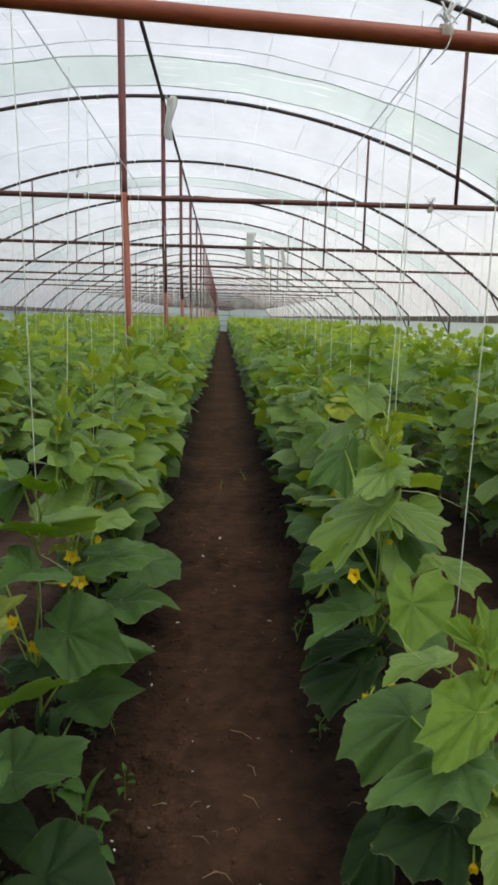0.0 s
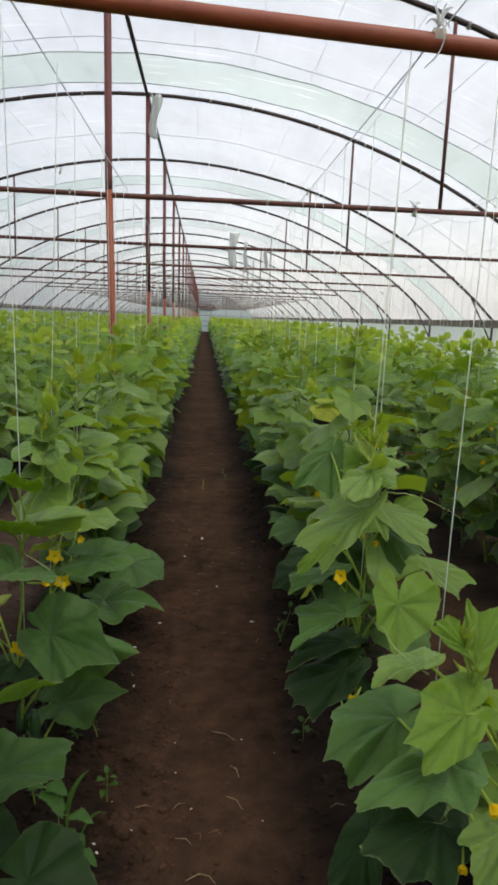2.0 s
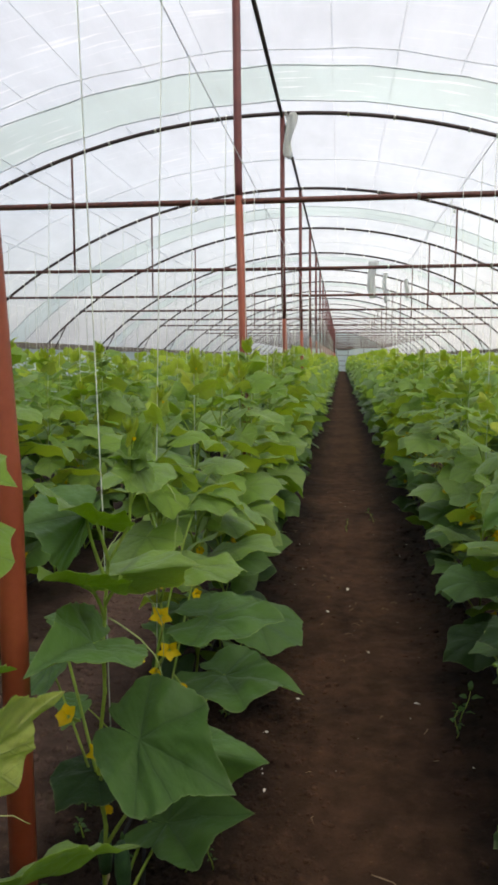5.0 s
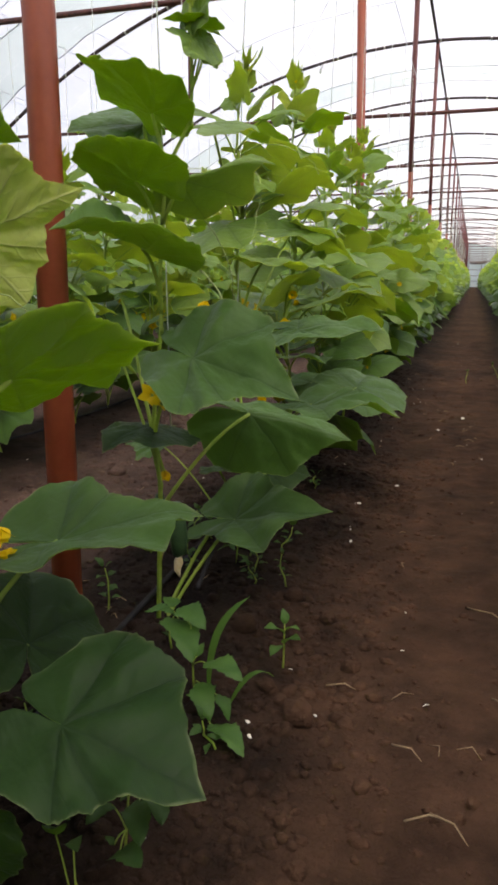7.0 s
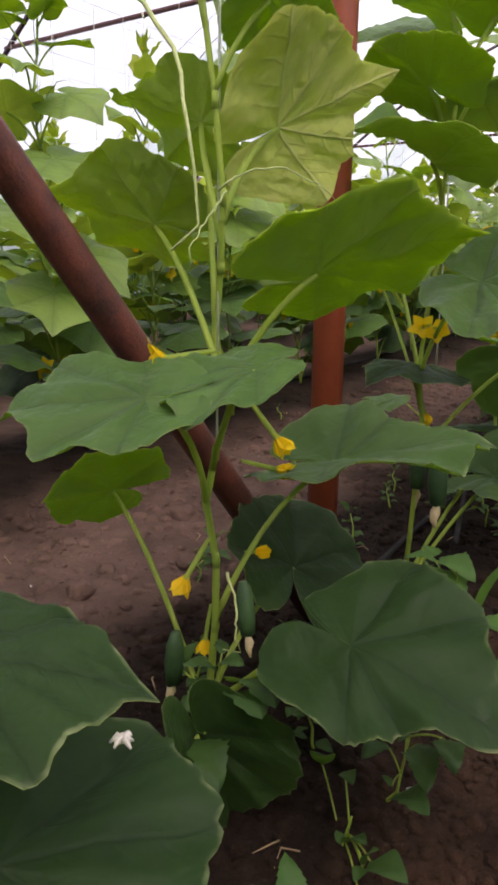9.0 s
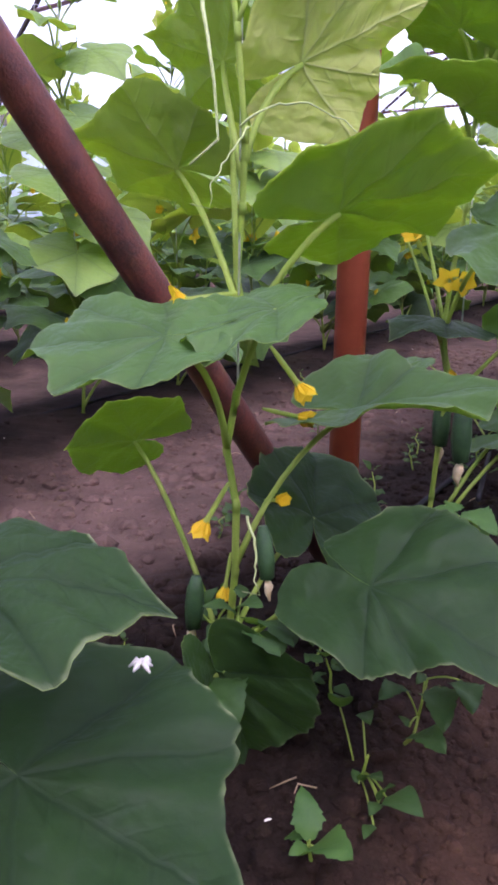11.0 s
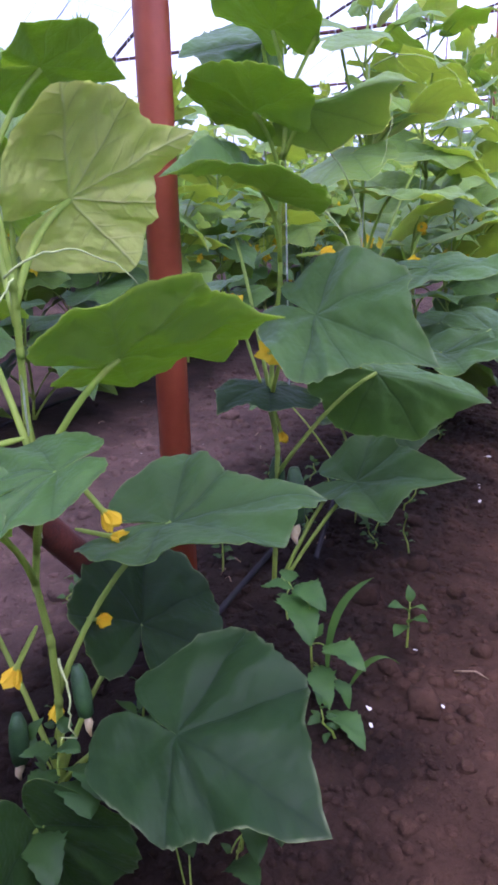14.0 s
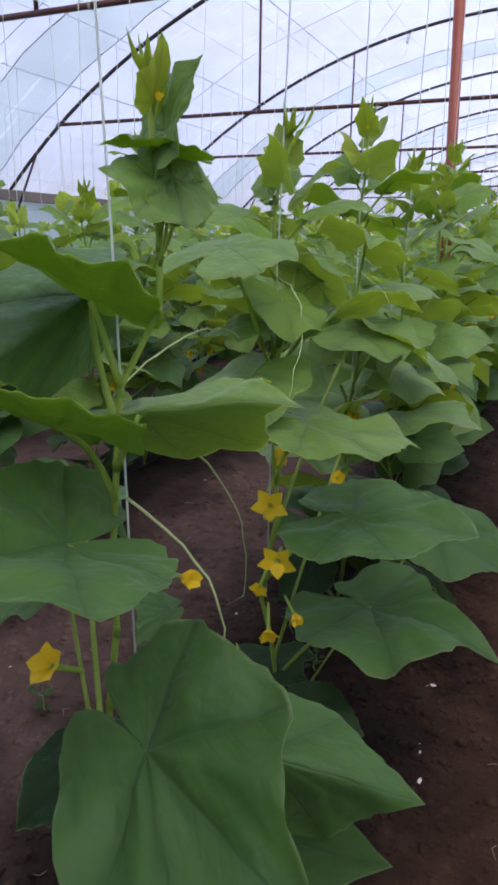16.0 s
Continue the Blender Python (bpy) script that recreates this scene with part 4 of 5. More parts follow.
anchored_leaf(plant_c, C_STEM, "mid", (-0.288, 2.498, 0.687), (0.165, 0.061, -0.01), (0.069, -0.164, -0.012), (-0.059, 0.166, -0.009), (1.07, 1.03, 1.01, 1.01, 1.01, 1), 73)
anchored_leaf(plant_a, A_STEM, "mid", (-0.357, 1.614, 0.685), (0.077, 0.097, 0.064), (0.065, -0.037, 0.125), (0.05, 0.095, -0.072), (0.76, 1.27, 1.14, 0.68, 1.17, 1.08), 80)
anchored_leaf(plant_a, A_STEM, "thin", (-0.285, 1.574, 0.545), (0.141, 0.055, 0.042), (0.074, -0.058, 0.116), (-0.047, 0.14, -0.058), (0.83, 0.88, 1.12, 0.99, 0.99, 1), 87)
anchored_leaf(plant_a, A_STEM, "fresh", (-0.526, 1.614, 0.594), (-0.104, -0.07, 0.041), (-0.081, 0.088, -0.054), (0.066, -0.044, 0.104), (0.99, 1, 1, 1, 0.98, 0.9), 94)
anchored_leaf(plant_a, A_STEM, "fresh", (-0.46, 1.62, 0.7), (-0.1, -0.013, 0.037), (-0.035, 0.068, -0.076), (0.043, -0.048, 0.083), (0.98, 0.99, 1, 0.88, 0.95, 0.98), 4)
anchored_leaf(plant_a, A_STEM, "thin", (-0.353, 1.589, 0.792), (0.025, 0.081, 0.007), (0.064, -0.026, 0.047), (-0.066, 0.025, -0.048), (0.89, 0.91, 0.85, 1, 1, 1), 11)
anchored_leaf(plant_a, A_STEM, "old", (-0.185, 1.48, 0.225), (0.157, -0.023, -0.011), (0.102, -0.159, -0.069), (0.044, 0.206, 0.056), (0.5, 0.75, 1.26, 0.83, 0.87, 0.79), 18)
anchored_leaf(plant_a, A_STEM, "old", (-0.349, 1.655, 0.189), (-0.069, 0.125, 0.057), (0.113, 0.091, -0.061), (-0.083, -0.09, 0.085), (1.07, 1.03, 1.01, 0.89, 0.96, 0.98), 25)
anchored_leaf(plant_a, A_STEM, "broad", (-0.306, 1.67, 0.331), (0.161, 0.075, 0.035), (0.09, -0.156, 0.038), (-0.022, 0.185, 0.115), (1.15, 1.06, 1.03, 0.47, 0.79, 0.91), 32)
anchored_leaf(plant_a, A_STEM, "grown", (-0.297, 1.487, 0.462), (-0.059, -0.076, -0.022), (-0.099, 0.037, 0.007), (0.042, -0.09, -0.034), (1.03, 1.06, 1.03, 1.02, 0.9, 0.95), 39)
anchored_leaf(plant_a, A_STEM, "grown", (-0.362, 1.411, 0.44), (-0.112, -0.075, -0.01), (-0.106, 0.079, 0.036), (0.032, -0.131, -0.058), (1, 0.93, 0.97, 0.83, 0.81, 0.91), 46)
anchored_leaf(plant_a, A_STEM, "thin", (-0.597, 1.595, 0.255), (-0.027, -0.101, 0.022), (-0.068, -0, -0.082), (0.068, 0, 0.083), (1, 1, 1, 1.19, 1.29, 1.15), 53)
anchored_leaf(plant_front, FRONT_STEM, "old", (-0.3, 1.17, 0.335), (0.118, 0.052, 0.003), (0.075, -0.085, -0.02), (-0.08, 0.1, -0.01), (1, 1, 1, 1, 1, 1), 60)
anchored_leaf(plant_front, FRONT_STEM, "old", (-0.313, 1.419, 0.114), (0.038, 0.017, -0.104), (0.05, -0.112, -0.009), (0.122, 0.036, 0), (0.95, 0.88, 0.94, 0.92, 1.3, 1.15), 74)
anchored_leaf(plant_r, R_STEM, "fresh", (0.596, 1.28, 0.722), (-0.122, -0.08, 0.004), (-0.025, 0.07, 0.066), (-0.056, -0.113, -0.055), (1, 1, 1, 1, 1, 1), 81)
anchored_leaf(plant_r, R_STEM, "grown", (0.559, 1.25, 0.654), (-0.078, -0.1, -0.012), (-0.228, -0.072, -0.022), (0.052, -0.103, 0.003), (0.95, 1, 0.9, 1, 1, 1), 95)
anchored_leaf(plant_r, R_STEM, "grown", (0.552, 1.5, 0.578), (-0.161, -0.08, -0.025), (-0.069, 0.131, 0.002), (-0.058, -0.113, -0.096), (1, 1, 1, 1, 1, 0.9), 5)
anchored_leaf(plant_r, R_STEM, "old", (0.535, 1.2, 0.575), (-0.088, -0.1, -0.007), (-0.164, -0.027, 0.017), (0.007, -0.149, 0.016), (1, 1, 1, 1, 1, 1), 12)
anchored_leaf(plant_r, R_STEM, "old", (0.459, 1.32, 0.462), (-0.053, -0.08, -0.07), (-0.088, 0.009, -0.06), (-0.001, -0.113, -0.088), (1, 1, 1, 1, 1, 1), 19)
anchored_leaf(plant_r, R_STEM, "mid", (0.62, 1.14, 0.612), (-0.093, -0.08, 0.004), (-0.06, 0.039, 0.002), (-0.088, -0.143, -0.051), (1, 1, 1, 1, 1, 1), 26)
anchored_leaf(plant_r, R_STEM, "mid", (0.577, 1.45, 0.728), (-0.116, -0.05, 0.005), (-0.022, 0.139, -0.047), (-0.114, -0.12, 0.008), (1, 1, 1, 1, 1, 1), 33)
anchored_leaf(plant_r, R_STEM, "fresh", (0.623, 1.32, 0.812), (0.019, 0.05, 0.06), (0.082, 0.044, 0.06), (-0.011, 0.074, 0.068), (1, 1, 1, 1, 1, 1), 40)
anchored_leaf(plant_r, R_STEM, "fresh", (0.595, 1.31, 0.826), (-0.056, -0.01, 0.056), (-0.007, 0.028, 0.056), (-0.092, -0.064, 0.053), (0.9, 0.9, 0.8, 0.9, 0.9, 0.8), 47)
anchored_leaf(plant_s, S_STEM, "fresh", (0.638, 1.83, 0.677), (-0.023, -0.1, -0.1), (-0.094, -0.012, 0.025), (0.16, -0.012, 0), (0.9, 1, 1.25, 0.8, 1, 1.15), 54)
anchored_leaf(plant_s, S_STEM, "mid", (0.765, 1.98, 0.721), (0.085, -0.03, -0.052), (0.04, -0.069, -0.064), (0.16, 0.053, -0.035), (1, 1, 1, 1, 1, 1), 61)
anchored_leaf(plant_s, S_STEM, "mid", (0.608, 2.06, 0.958), (-0.105, -0.08, -0.033), (-0.063, 0.085, -0.009), (-0.04, -0.143, -0.056), (1, 1, 1, 1, 1, 1), 68)
anchored_leaf(plant_s, S_STEM, "mid", (0.614, 2.06, 0.958), (0.056, -0.04, -0.008), (0.042, -0.102, -0.033), (0.092, 0.065, 0.007), (0.9, 0.9, 0.8, 0.9, 0.9, 0.8), 75)
anchored_leaf(plant_s, S_STEM, "mid", (0.59, 2.05, 0.858), (-0.158, -0.1, -0.105), (-0.188, 0.049, -0.065), (-0.097, -0.149, -0.118), (1, 1, 1, 1, 1, 1), 82)
anchored_leaf(plant_s, S_STEM, "mid", (0.619, 2.1, 0.864), (-0.025, -0.1, -0.052), (-0.107, -0.103, -0.079), (0.06, -0.103, -0.076), (1, 1, 1, 1, 1, 1), 89)
anchored_leaf(plant_s, S_STEM, "mid", (0.662, 2.08, 0.847), (0.115, -0.03, -0.052), (0.077, -0.13, -0.095), (0.165, 0.053, -0.037), (1, 1, 1, 1, 1, 1), 96)
anchored_leaf(plant_s, S_STEM, "grown", (0.666, 2.12, 0.788), (0.066, -0.06, -0.072), (0.024, -0.077, -0.141), (0.16, 0.045, -0.076), (1, 1, 1, 1, 1, 1), 6)
anchored_leaf(plant_s, S_STEM, "fresh", (0.481, 1.95, 0.799), (-0.101, -0.04, -0.078), (-0.1, 0.005, -0.067), (-0.076, -0.056, -0.102), (0.8, 0.7, 0.6, 0.8, 0.7, 0.6), 13)
anchored_leaf(plant_s, S_STEM, "grown", (0.528, 2.08, 0.668), (-0.139, -0.06, -0.023), (-0.107, 0.075, -0.015), (-0.131, -0.138, -0.01), (1, 1, 1, 1, 1, 1), 20)
anchored_leaf(plant_s, S_STEM, "grown", (0.547, 2, 0.577), (-0.149, -0.09, -0.024), (-0.099, 0.128, 0.005), (-0.135, -0.176, -0.001), (1, 1, 1, 1.1, 1, 1), 27)
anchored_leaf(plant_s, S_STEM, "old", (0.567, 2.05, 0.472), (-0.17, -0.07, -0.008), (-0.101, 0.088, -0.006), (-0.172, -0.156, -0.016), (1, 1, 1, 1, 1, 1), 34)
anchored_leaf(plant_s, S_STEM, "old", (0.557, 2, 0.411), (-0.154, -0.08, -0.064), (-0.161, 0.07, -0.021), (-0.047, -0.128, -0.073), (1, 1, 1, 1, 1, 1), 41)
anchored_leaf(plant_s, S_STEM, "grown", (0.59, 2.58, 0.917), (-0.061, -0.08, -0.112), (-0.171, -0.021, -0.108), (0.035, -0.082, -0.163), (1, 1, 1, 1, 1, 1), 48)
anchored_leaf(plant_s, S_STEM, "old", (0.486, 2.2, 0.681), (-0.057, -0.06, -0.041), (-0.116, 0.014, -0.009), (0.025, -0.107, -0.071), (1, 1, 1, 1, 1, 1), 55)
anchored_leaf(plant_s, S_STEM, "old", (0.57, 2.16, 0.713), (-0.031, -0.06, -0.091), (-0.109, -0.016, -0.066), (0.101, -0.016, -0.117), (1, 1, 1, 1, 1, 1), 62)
anchored_leaf(plant_b, B_STEM, "thin", (-0.269, 2.06, 1.036), (0.028, 0.007, 0.06), (0.042, -0.047, -0.023), (-0.052, 0.037, 0.02), (0.9, 0.96, 0.98, 1.03, 1.01, 1.01), 75)
anchored_leaf(plant_b, B_STEM, "thin", (-0.268, 2.069, 1.019), (-0.051, -0.029, 0.013), (-0.019, 0.054, 0.019), (0.036, -0.048, 0.008), (1.02, 1.04, 1.02, 0.9, 0.96, 0.98), 82)
anchored_leaf(plant_b, B_STEM, "mid", (-0.266, 2.064, 1), (-0.037, -0.049, 0.009), (-0.042, 0.038, 0.025), (0.022, -0.025, -0.054), (0.94, 0.98, 0.99, 1.05, 1.02, 1.01), 89)
anchored_leaf(plant_b, B_STEM, "mid", (-0.263, 2.065, 0.993), (0.022, 0.052, -0.009), (0.017, -0.019, -0.049), (-0.022, 0.017, 0.05), (0.85, 0.94, 0.97, 1.02, 1.01, 1), 96)
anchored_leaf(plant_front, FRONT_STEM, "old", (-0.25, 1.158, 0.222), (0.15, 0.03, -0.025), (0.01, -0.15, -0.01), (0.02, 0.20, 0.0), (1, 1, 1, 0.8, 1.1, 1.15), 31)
anchored_leaf(plant_b, B_STEM, "grown", (-0.514, 2.2, 0.539), (-0.055, -0.06, -0.021), (-0.23, 0.136, -0.063), (0.034, -0.168, -0.017), (1, 1, 1, 1, 1, 1), 77)
anchored_leaf(plant_b, B_STEM, "grown", (-0.517, 2.25, 0.617), (0.093, -0.05, 0.014), (0.162, -0.15, 0.013), (0.006, 0.093, -0.009), (1, 1, 1, 1, 1, 1), 78)
anchored_leaf(plant_c, C_STEM, "old", (-0.444, 2.62, 0.158), (0.148, -0.04, 0.042), (0.18, -0.132, 0.044), (0.101, 0.111, 0.015), (1, 1, 1, 1, 1, 1), 79)
anchored_leaf(plant_c, C_STEM, "grown", (-0.633, 2.66, 0.204), (-0.046, -0.06, -0.006), (-0.163, 0.106, -0.035), (0.008, -0.138, -0.03), (1, 1, 1, 1, 1, 1), 80)

for at, d, size, s in (
    ((-0.345, 2.50, 0.545), (0.3, -0.9, 0.25), 0.027, 0), ((-0.310, 2.448, 0.478), (0.25, -0.9, 0.05), 0.027, 0),
    ((-0.32, 2.44, 0.36), (0.3, -0.7, -0.5), 0.023, 1), ((-0.359, 2.428, 0.284), (0.5, -0.6, -0.5), 0.022, 2),
    ((-0.36, 2.50, 0.40), (0.1, -0.8, -0.2), 0.020, 3), ((-0.285, 2.46, 0.385), (0.6, -0.6, -0.3), 0.020, 2),
    ((-0.39, 2.656, 0.574), (0.2, -0.7, 0.5), 0.022, 3), ((-0.30, 2.72, 0.53), (0.3, -0.7, 0.2), 0.020, 1), ((-0.37, 3.17, 0.24), (0.6, -0.6, -0.2), 0.022, 1)):
    add_flower(plant_c, at, d, size, s)
for at, d, size, s in (
    ((-0.408, 2.041, 0.512), (-0.05, -0.75, 0.55), 0.028, 1), ((-0.306, 2.139, 0.595), (0.9, -0.2, 0.1), 0.022, 2),
    ((-0.353, 2.084, 0.306), (0.4, -0.3, -0.8), 0.021, 2), ((-0.325, 2.02, 0.455), (0.7, -0.5, -0.1), 0.024, 3),
    ((-0.345, 2.03, 0.452), (0.2, -0.8, 0.2), 0.021, 0), ((-0.275, 2.16, 0.36), (0.5, -0.5, 0.3), 0.018, 2)):
    add_flower(plant_b, at, d, size, s)
for at, d, size, s in (
    ((-0.404, 1.492, 0.462), (-0.55, -0.75, -0.1), 0.025, 1), ((-0.342, 1.595, 0.37), (0.6, 0.1, -0.7), 0.024, 2),
    ((-0.358, 1.621, 0.323), (0.9, 0.2, -0.1), 0.021, 2), ((-0.372, 1.478, 0.242), (-0.3, -0.5, -0.9), 0.022, 2),
    ((-0.366, 1.595, 0.226), (0.8, -0.2, 0.3), 0.018, 2), ((-0.423, 1.571, 0.107), (0.1, -0.4, -0.9), 0.020, 2)):
    add_flower(plant_a, at, d, size, s)
for at, d, size, s in (
    ((0.519, 1.96, 0.699), (-0.3, -0.8, 0.2), 0.026, 1), ((0.551, 1.66, 0.56), (-0.2, -0.7, 0.4), 0.020, 2),
    ((0.504, 1.66, 0.525), (-0.4, -0.7, -0.1), 0.021, 1), ((0.63, 2.08, 0.753), (0.4, -0.7, 0.2), 0.016, 2)):
    add_flower(plant_s, at, d, size, s)
for at, d, size, s in (((0.596, 1.16, 0.646), (0.3, -0.8, -0.3), 0.022, 2), ((0.536, 1.10, 0.593), (-0.3, -0.8, -0.2), 0.014, 2)):
    add_flower(plant_r, at, d, size, s)
add_fruit(plant_a, (-0.325, 1.51, 0.235), (0.2, -0.1, -1), 0.058)
add_fruit(plant_a, (-0.40, 1.49, 0.16), (-0.1, 0.0, -1), 0.068)
add_fruit(plant_b, (-0.305, 2.03, 0.265), (0.05, 0.0, -1), 0.10)
add_fruit(plant_b, (-0.345, 2.05, 0.27), (0.0, 0.0, -1), 0.09)
hero_rng = random.Random(9)
add_tendril(plant_a, (-0.37, 1.53, 0.62), (-0.28, 1.62, 0.60), (0, 0, 0.03), hero_rng)
add_tendril(plant_front, (-0.404, 1.357, 0.760), (-0.206, 1.282, 0.563), (0.05, 0, 0.03), hero_rng, 0.0024)
add_tendril(plant_a, (-0.338, 1.5, 0.247), (-0.308, 1.47, 0.179), (0.008, 0, 0), hero_rng, 0.0018)
add_tendril(plant_a, (-0.36, 1.53, 0.62), (-0.37, 1.47, 0.55), (0, 0, 0.0), hero_rng)
add_tendril(plant_b, (-0.36, 2.10, 0.78), (-0.29, 2.25, 0.50), (0.06, 0, 0.05), hero_rng, 0.0016)
add_tendril(plant_b, (-0.36, 2.10, 0.80), (-0.35, 2.40, 0.83), (0, 0, 0.03), hero_rng)
add_tendril(plant_s, (0.611, 2.08, 0.846), (0.372, 1.98, 0.889), (0, 0, 0.02), hero_rng, 0.0018)
add_tendril(plant_s, (0.637, 2.10, 0.894), (0.908, 2.10, 0.807), (0, 0, 0.03), hero_rng, 0.0018)
add_tendril(plant_s, (0.614, 2.10, 0.988), (0.541, 2.15, 1.103), (0.02, 0, -0.01), hero_rng, 0.0018)
add_tendril(plant_r, (0.576, 1.42, 0.717), (0.487, 1.50, 0.797), (0, 0, -0.015), hero_rng, 0.0019)
add_tendril(plant_r, (0.534, 1.20, 0.642), (0.523, 1.16, 0.608), (0.01, 0, 0), hero_rng, 0.0015)
add_tendril(plant_c, (-0.37, 2.57, 0.92), (-0.16, 2.50, 0.86), (0, 0, 0.04), hero_rng, 0.0015)
add_tendril(plant_c, (-0.37, 2.57, 0.90), (-0.30, 2.40, 0.72), (0.04, 0, 0.03), hero_rng, 0.0015)
add_tendril(plant_b, (-0.34, 2.09, 0.70), (-0.27, 2.10, 0.44), (0.07, 0, 0.02), hero_rng, 0.0018)


# ---- the ordinary plants of the near rows ----
HEIGHTS = (1.14, 1.22, 1.10, 1.27, 1.18, 1.05, 1.24, 1.16)
PROTOS = [None] * 8
rng = random.Random(5)
NEAR = {-0.37: (3.02, 8.6), 0.73: (2.55, 8.6), -1.47: (0.9, 6.2), 1.83: (2.2, 6.4), -2.57: (1.6, 4.3)}
count = 0
STRING_SPOTS = []
# row plants added out of view to shade the ground near the camera
UNSEEN_ROWS = {-0.37: (0.02, 0.55), 0.73: (-0.1, 1.0), 1.83: (0.1, 2.0)}
for row, (ya, yb) in list(NEAR.items()) + list(UNSEEN_ROWS.items()):
    y = ya
    while y < yb:
        k = count % 8
        x = row + rng.uniform(-0.03, 0.03)
        turn, size = rng.uniform(0, 360), rng.uniform(0.94, 1.06)
        m = pose(x, y, 0.0, 0, 0, turn) @ Matrix.Scale(size, 4)
        if PROTOS[k] is None:
            PROTOS[k] = ordinary_plant(40 + k, HEIGHTS[k], 4 + k % 3, m)
            PROTOS[k].matrix_basis = m
        else:
            src = PROTOS[k]
            made = copy_thing(src, m)
            made.matrix_basis = m
        STRING_SPOTS.append((x, y))
        y += 0.43 + rng.uniform(-0.04, 0.04)
        count += 1

# ---- strings ----
for x, y in STRING_SPOTS + HERO_SPOTS:
    d = Vector((rng.uniform(-0.03, 0.03), rng.uniform(-0.05, 0.05), 0))
    pts = [Vector((x, y, 0.35)) - d * 0.2, Vector((x, y, 0.9)), Vector((x, y, 1.5)) + d * 0.5, Vector((x, y, 2.12)) + d]
    tagged(new("support_string", tube("support_string", pts, 0.0013, TWINE, 5)), "white plastic string hanging from a wire to a plant", "string", "support strings")

# ---- the far rows, too many to count ----
def far_leaf(age):
    angles = (-172, -125, -100, -72, -48, -22, 0, 22, 48, 72, 100, 125, 172)
    v = [(0, 0, 0)] + [(outline_r(a) * math.sin(radians(a)), outline_r(a) * math.cos(radians(a)), -0.18 * outline_r(a) ** 2) for a in angles]
    f = [(0, i + 1, i) for i in range(1, len(angles))]
    return np.array(v), np.array(f)


FV, FF = far_leaf("old")
store = {age: [] for age in ("old", "mid", "young")}
far_stems = Tubes()
far_strings = Tubes()
rng = random.Random(77)
for row in ROWS_X:
    near_a, near_b = NEAR.get(row, (99, 0))
    if row in (-0.37, 0.73, 1.83):
        near_a = 0.15
    y = Y0 + 0.5
    while y < Y1 - 0.6:
        if not near_a - 0.2 < y < near_b:
            h = rng.uniform(1.08, 1.32)
            x = row + rng.uniform(-0.04, 0.04)
            for j, (b, t, roll, age) in enumerate(plan_leaves(rng, h)):
                if y > 28 and j % 2 and b.z < 0.7:
                    continue
                big = 1.25 if y > 28 else 1.05
                m = leaf_pose(b, b + (t - b) * big, roll)
                store["old" if age == "grown" else ("young", "mid")[j % 2] if age == "fresh" else age].append(np.array(Matrix.Translation((x, y, 0)) @ m))
            for j in range(3):
                az = rng.uniform(0, 6.28)
                b = Vector((0.02 * math.cos(az), 0.02 * math.sin(az), h - 0.02))
                m = leaf_pose(b, b + Vector((math.cos(az) * 0.4, math.sin(az) * 0.4, 1)) * 0.07, rng.uniform(0, 360))
                store["young"].append(np.array(Matrix.Translation((x, y, 0)) @ m))
            if y < 20:
                far_stems.add([(x, y, 0), (x, y, h)], 0.005, 4, False)
            if y < 40:
                far_strings.add([(x, y, h - 0.3), (x + rng.uniform(-0.04, 0.04), y + rng.uniform(-0.05, 0.05), 2.12)], 0.0017, 4, False)
        y += 0.43 + rng.uniform(-0.05, 0.05)
for age in ("old", "mid", "young"):
    ms = np.array(store[age])
    hv = np.c_[FV, np.ones(len(FV))]
    verts = np.einsum("nij,vj->nvi", ms, hv)[:, :, :3].reshape(-1, 3)
    faces = (FF[None] + (np.arange(len(ms)) * len(FV))[:, None, None]).reshape(-1, 3)
    uvs = np.tile(FV[:, :2], (len(ms), 1))
    name = {"old": "far_dark_foliage", "mid": "far_green_foliage", "young": "far_yellow_green_foliage"}[age]
    tagged(new(name, mesh_from(name, verts, faces, LEAF_FAR[age], True, None, uvs)), "dense rows of cucumber foliage reaching down the house", "foliage", kind="stuff")
tagged(new("far_stems", far_stems.mesh("far_stems", STEM)), "green cucumber stems of the further plants", "stems", kind="stuff")
tagged(new("far_strings", far_strings.mesh("far_strings", TWINE)), "white strings hanging over the further rows", "strings", kind="stuff")

# ---- wires that carry the strings ----
for row in ROWS_X:
    w = tube("string_wire", [(row, Y0, 2.12), (row, (Y0 + Y1) / 2, 2.12), (row, Y1, 2.12)], 0.0022, WIRE, 5)
    tagged(new("string_wire", w), "thin wire stretched over a plant row", "wire", "string wires")

# ---- small things on the ground ----
def clod_mesh(name, seed, mat):
    r0 = random.Random(seed)
    bm = bmesh.new()
    bmesh.ops.create_icosphere(bm, subdivisions=2, radius=1.0)
    for v in bm.verts:
        k = 1 + 0.45 * noise.noise(v.co * 1.4 + Vector((seed * 3.1, 0, 0))) + 0.15 * noise.noise(v.co * 4.0 + Vector((0, seed * 2.3, 0)))
        v.co *= k
        v.co.z *= 0.72
    me = bpy.data.meshes.new(name)
    bm.to_mesh(me)
    bm.free()
    me.materials.append(mat)
    me.polygons.foreach_set("use_smooth", [True] * len(me.polygons))
    return me


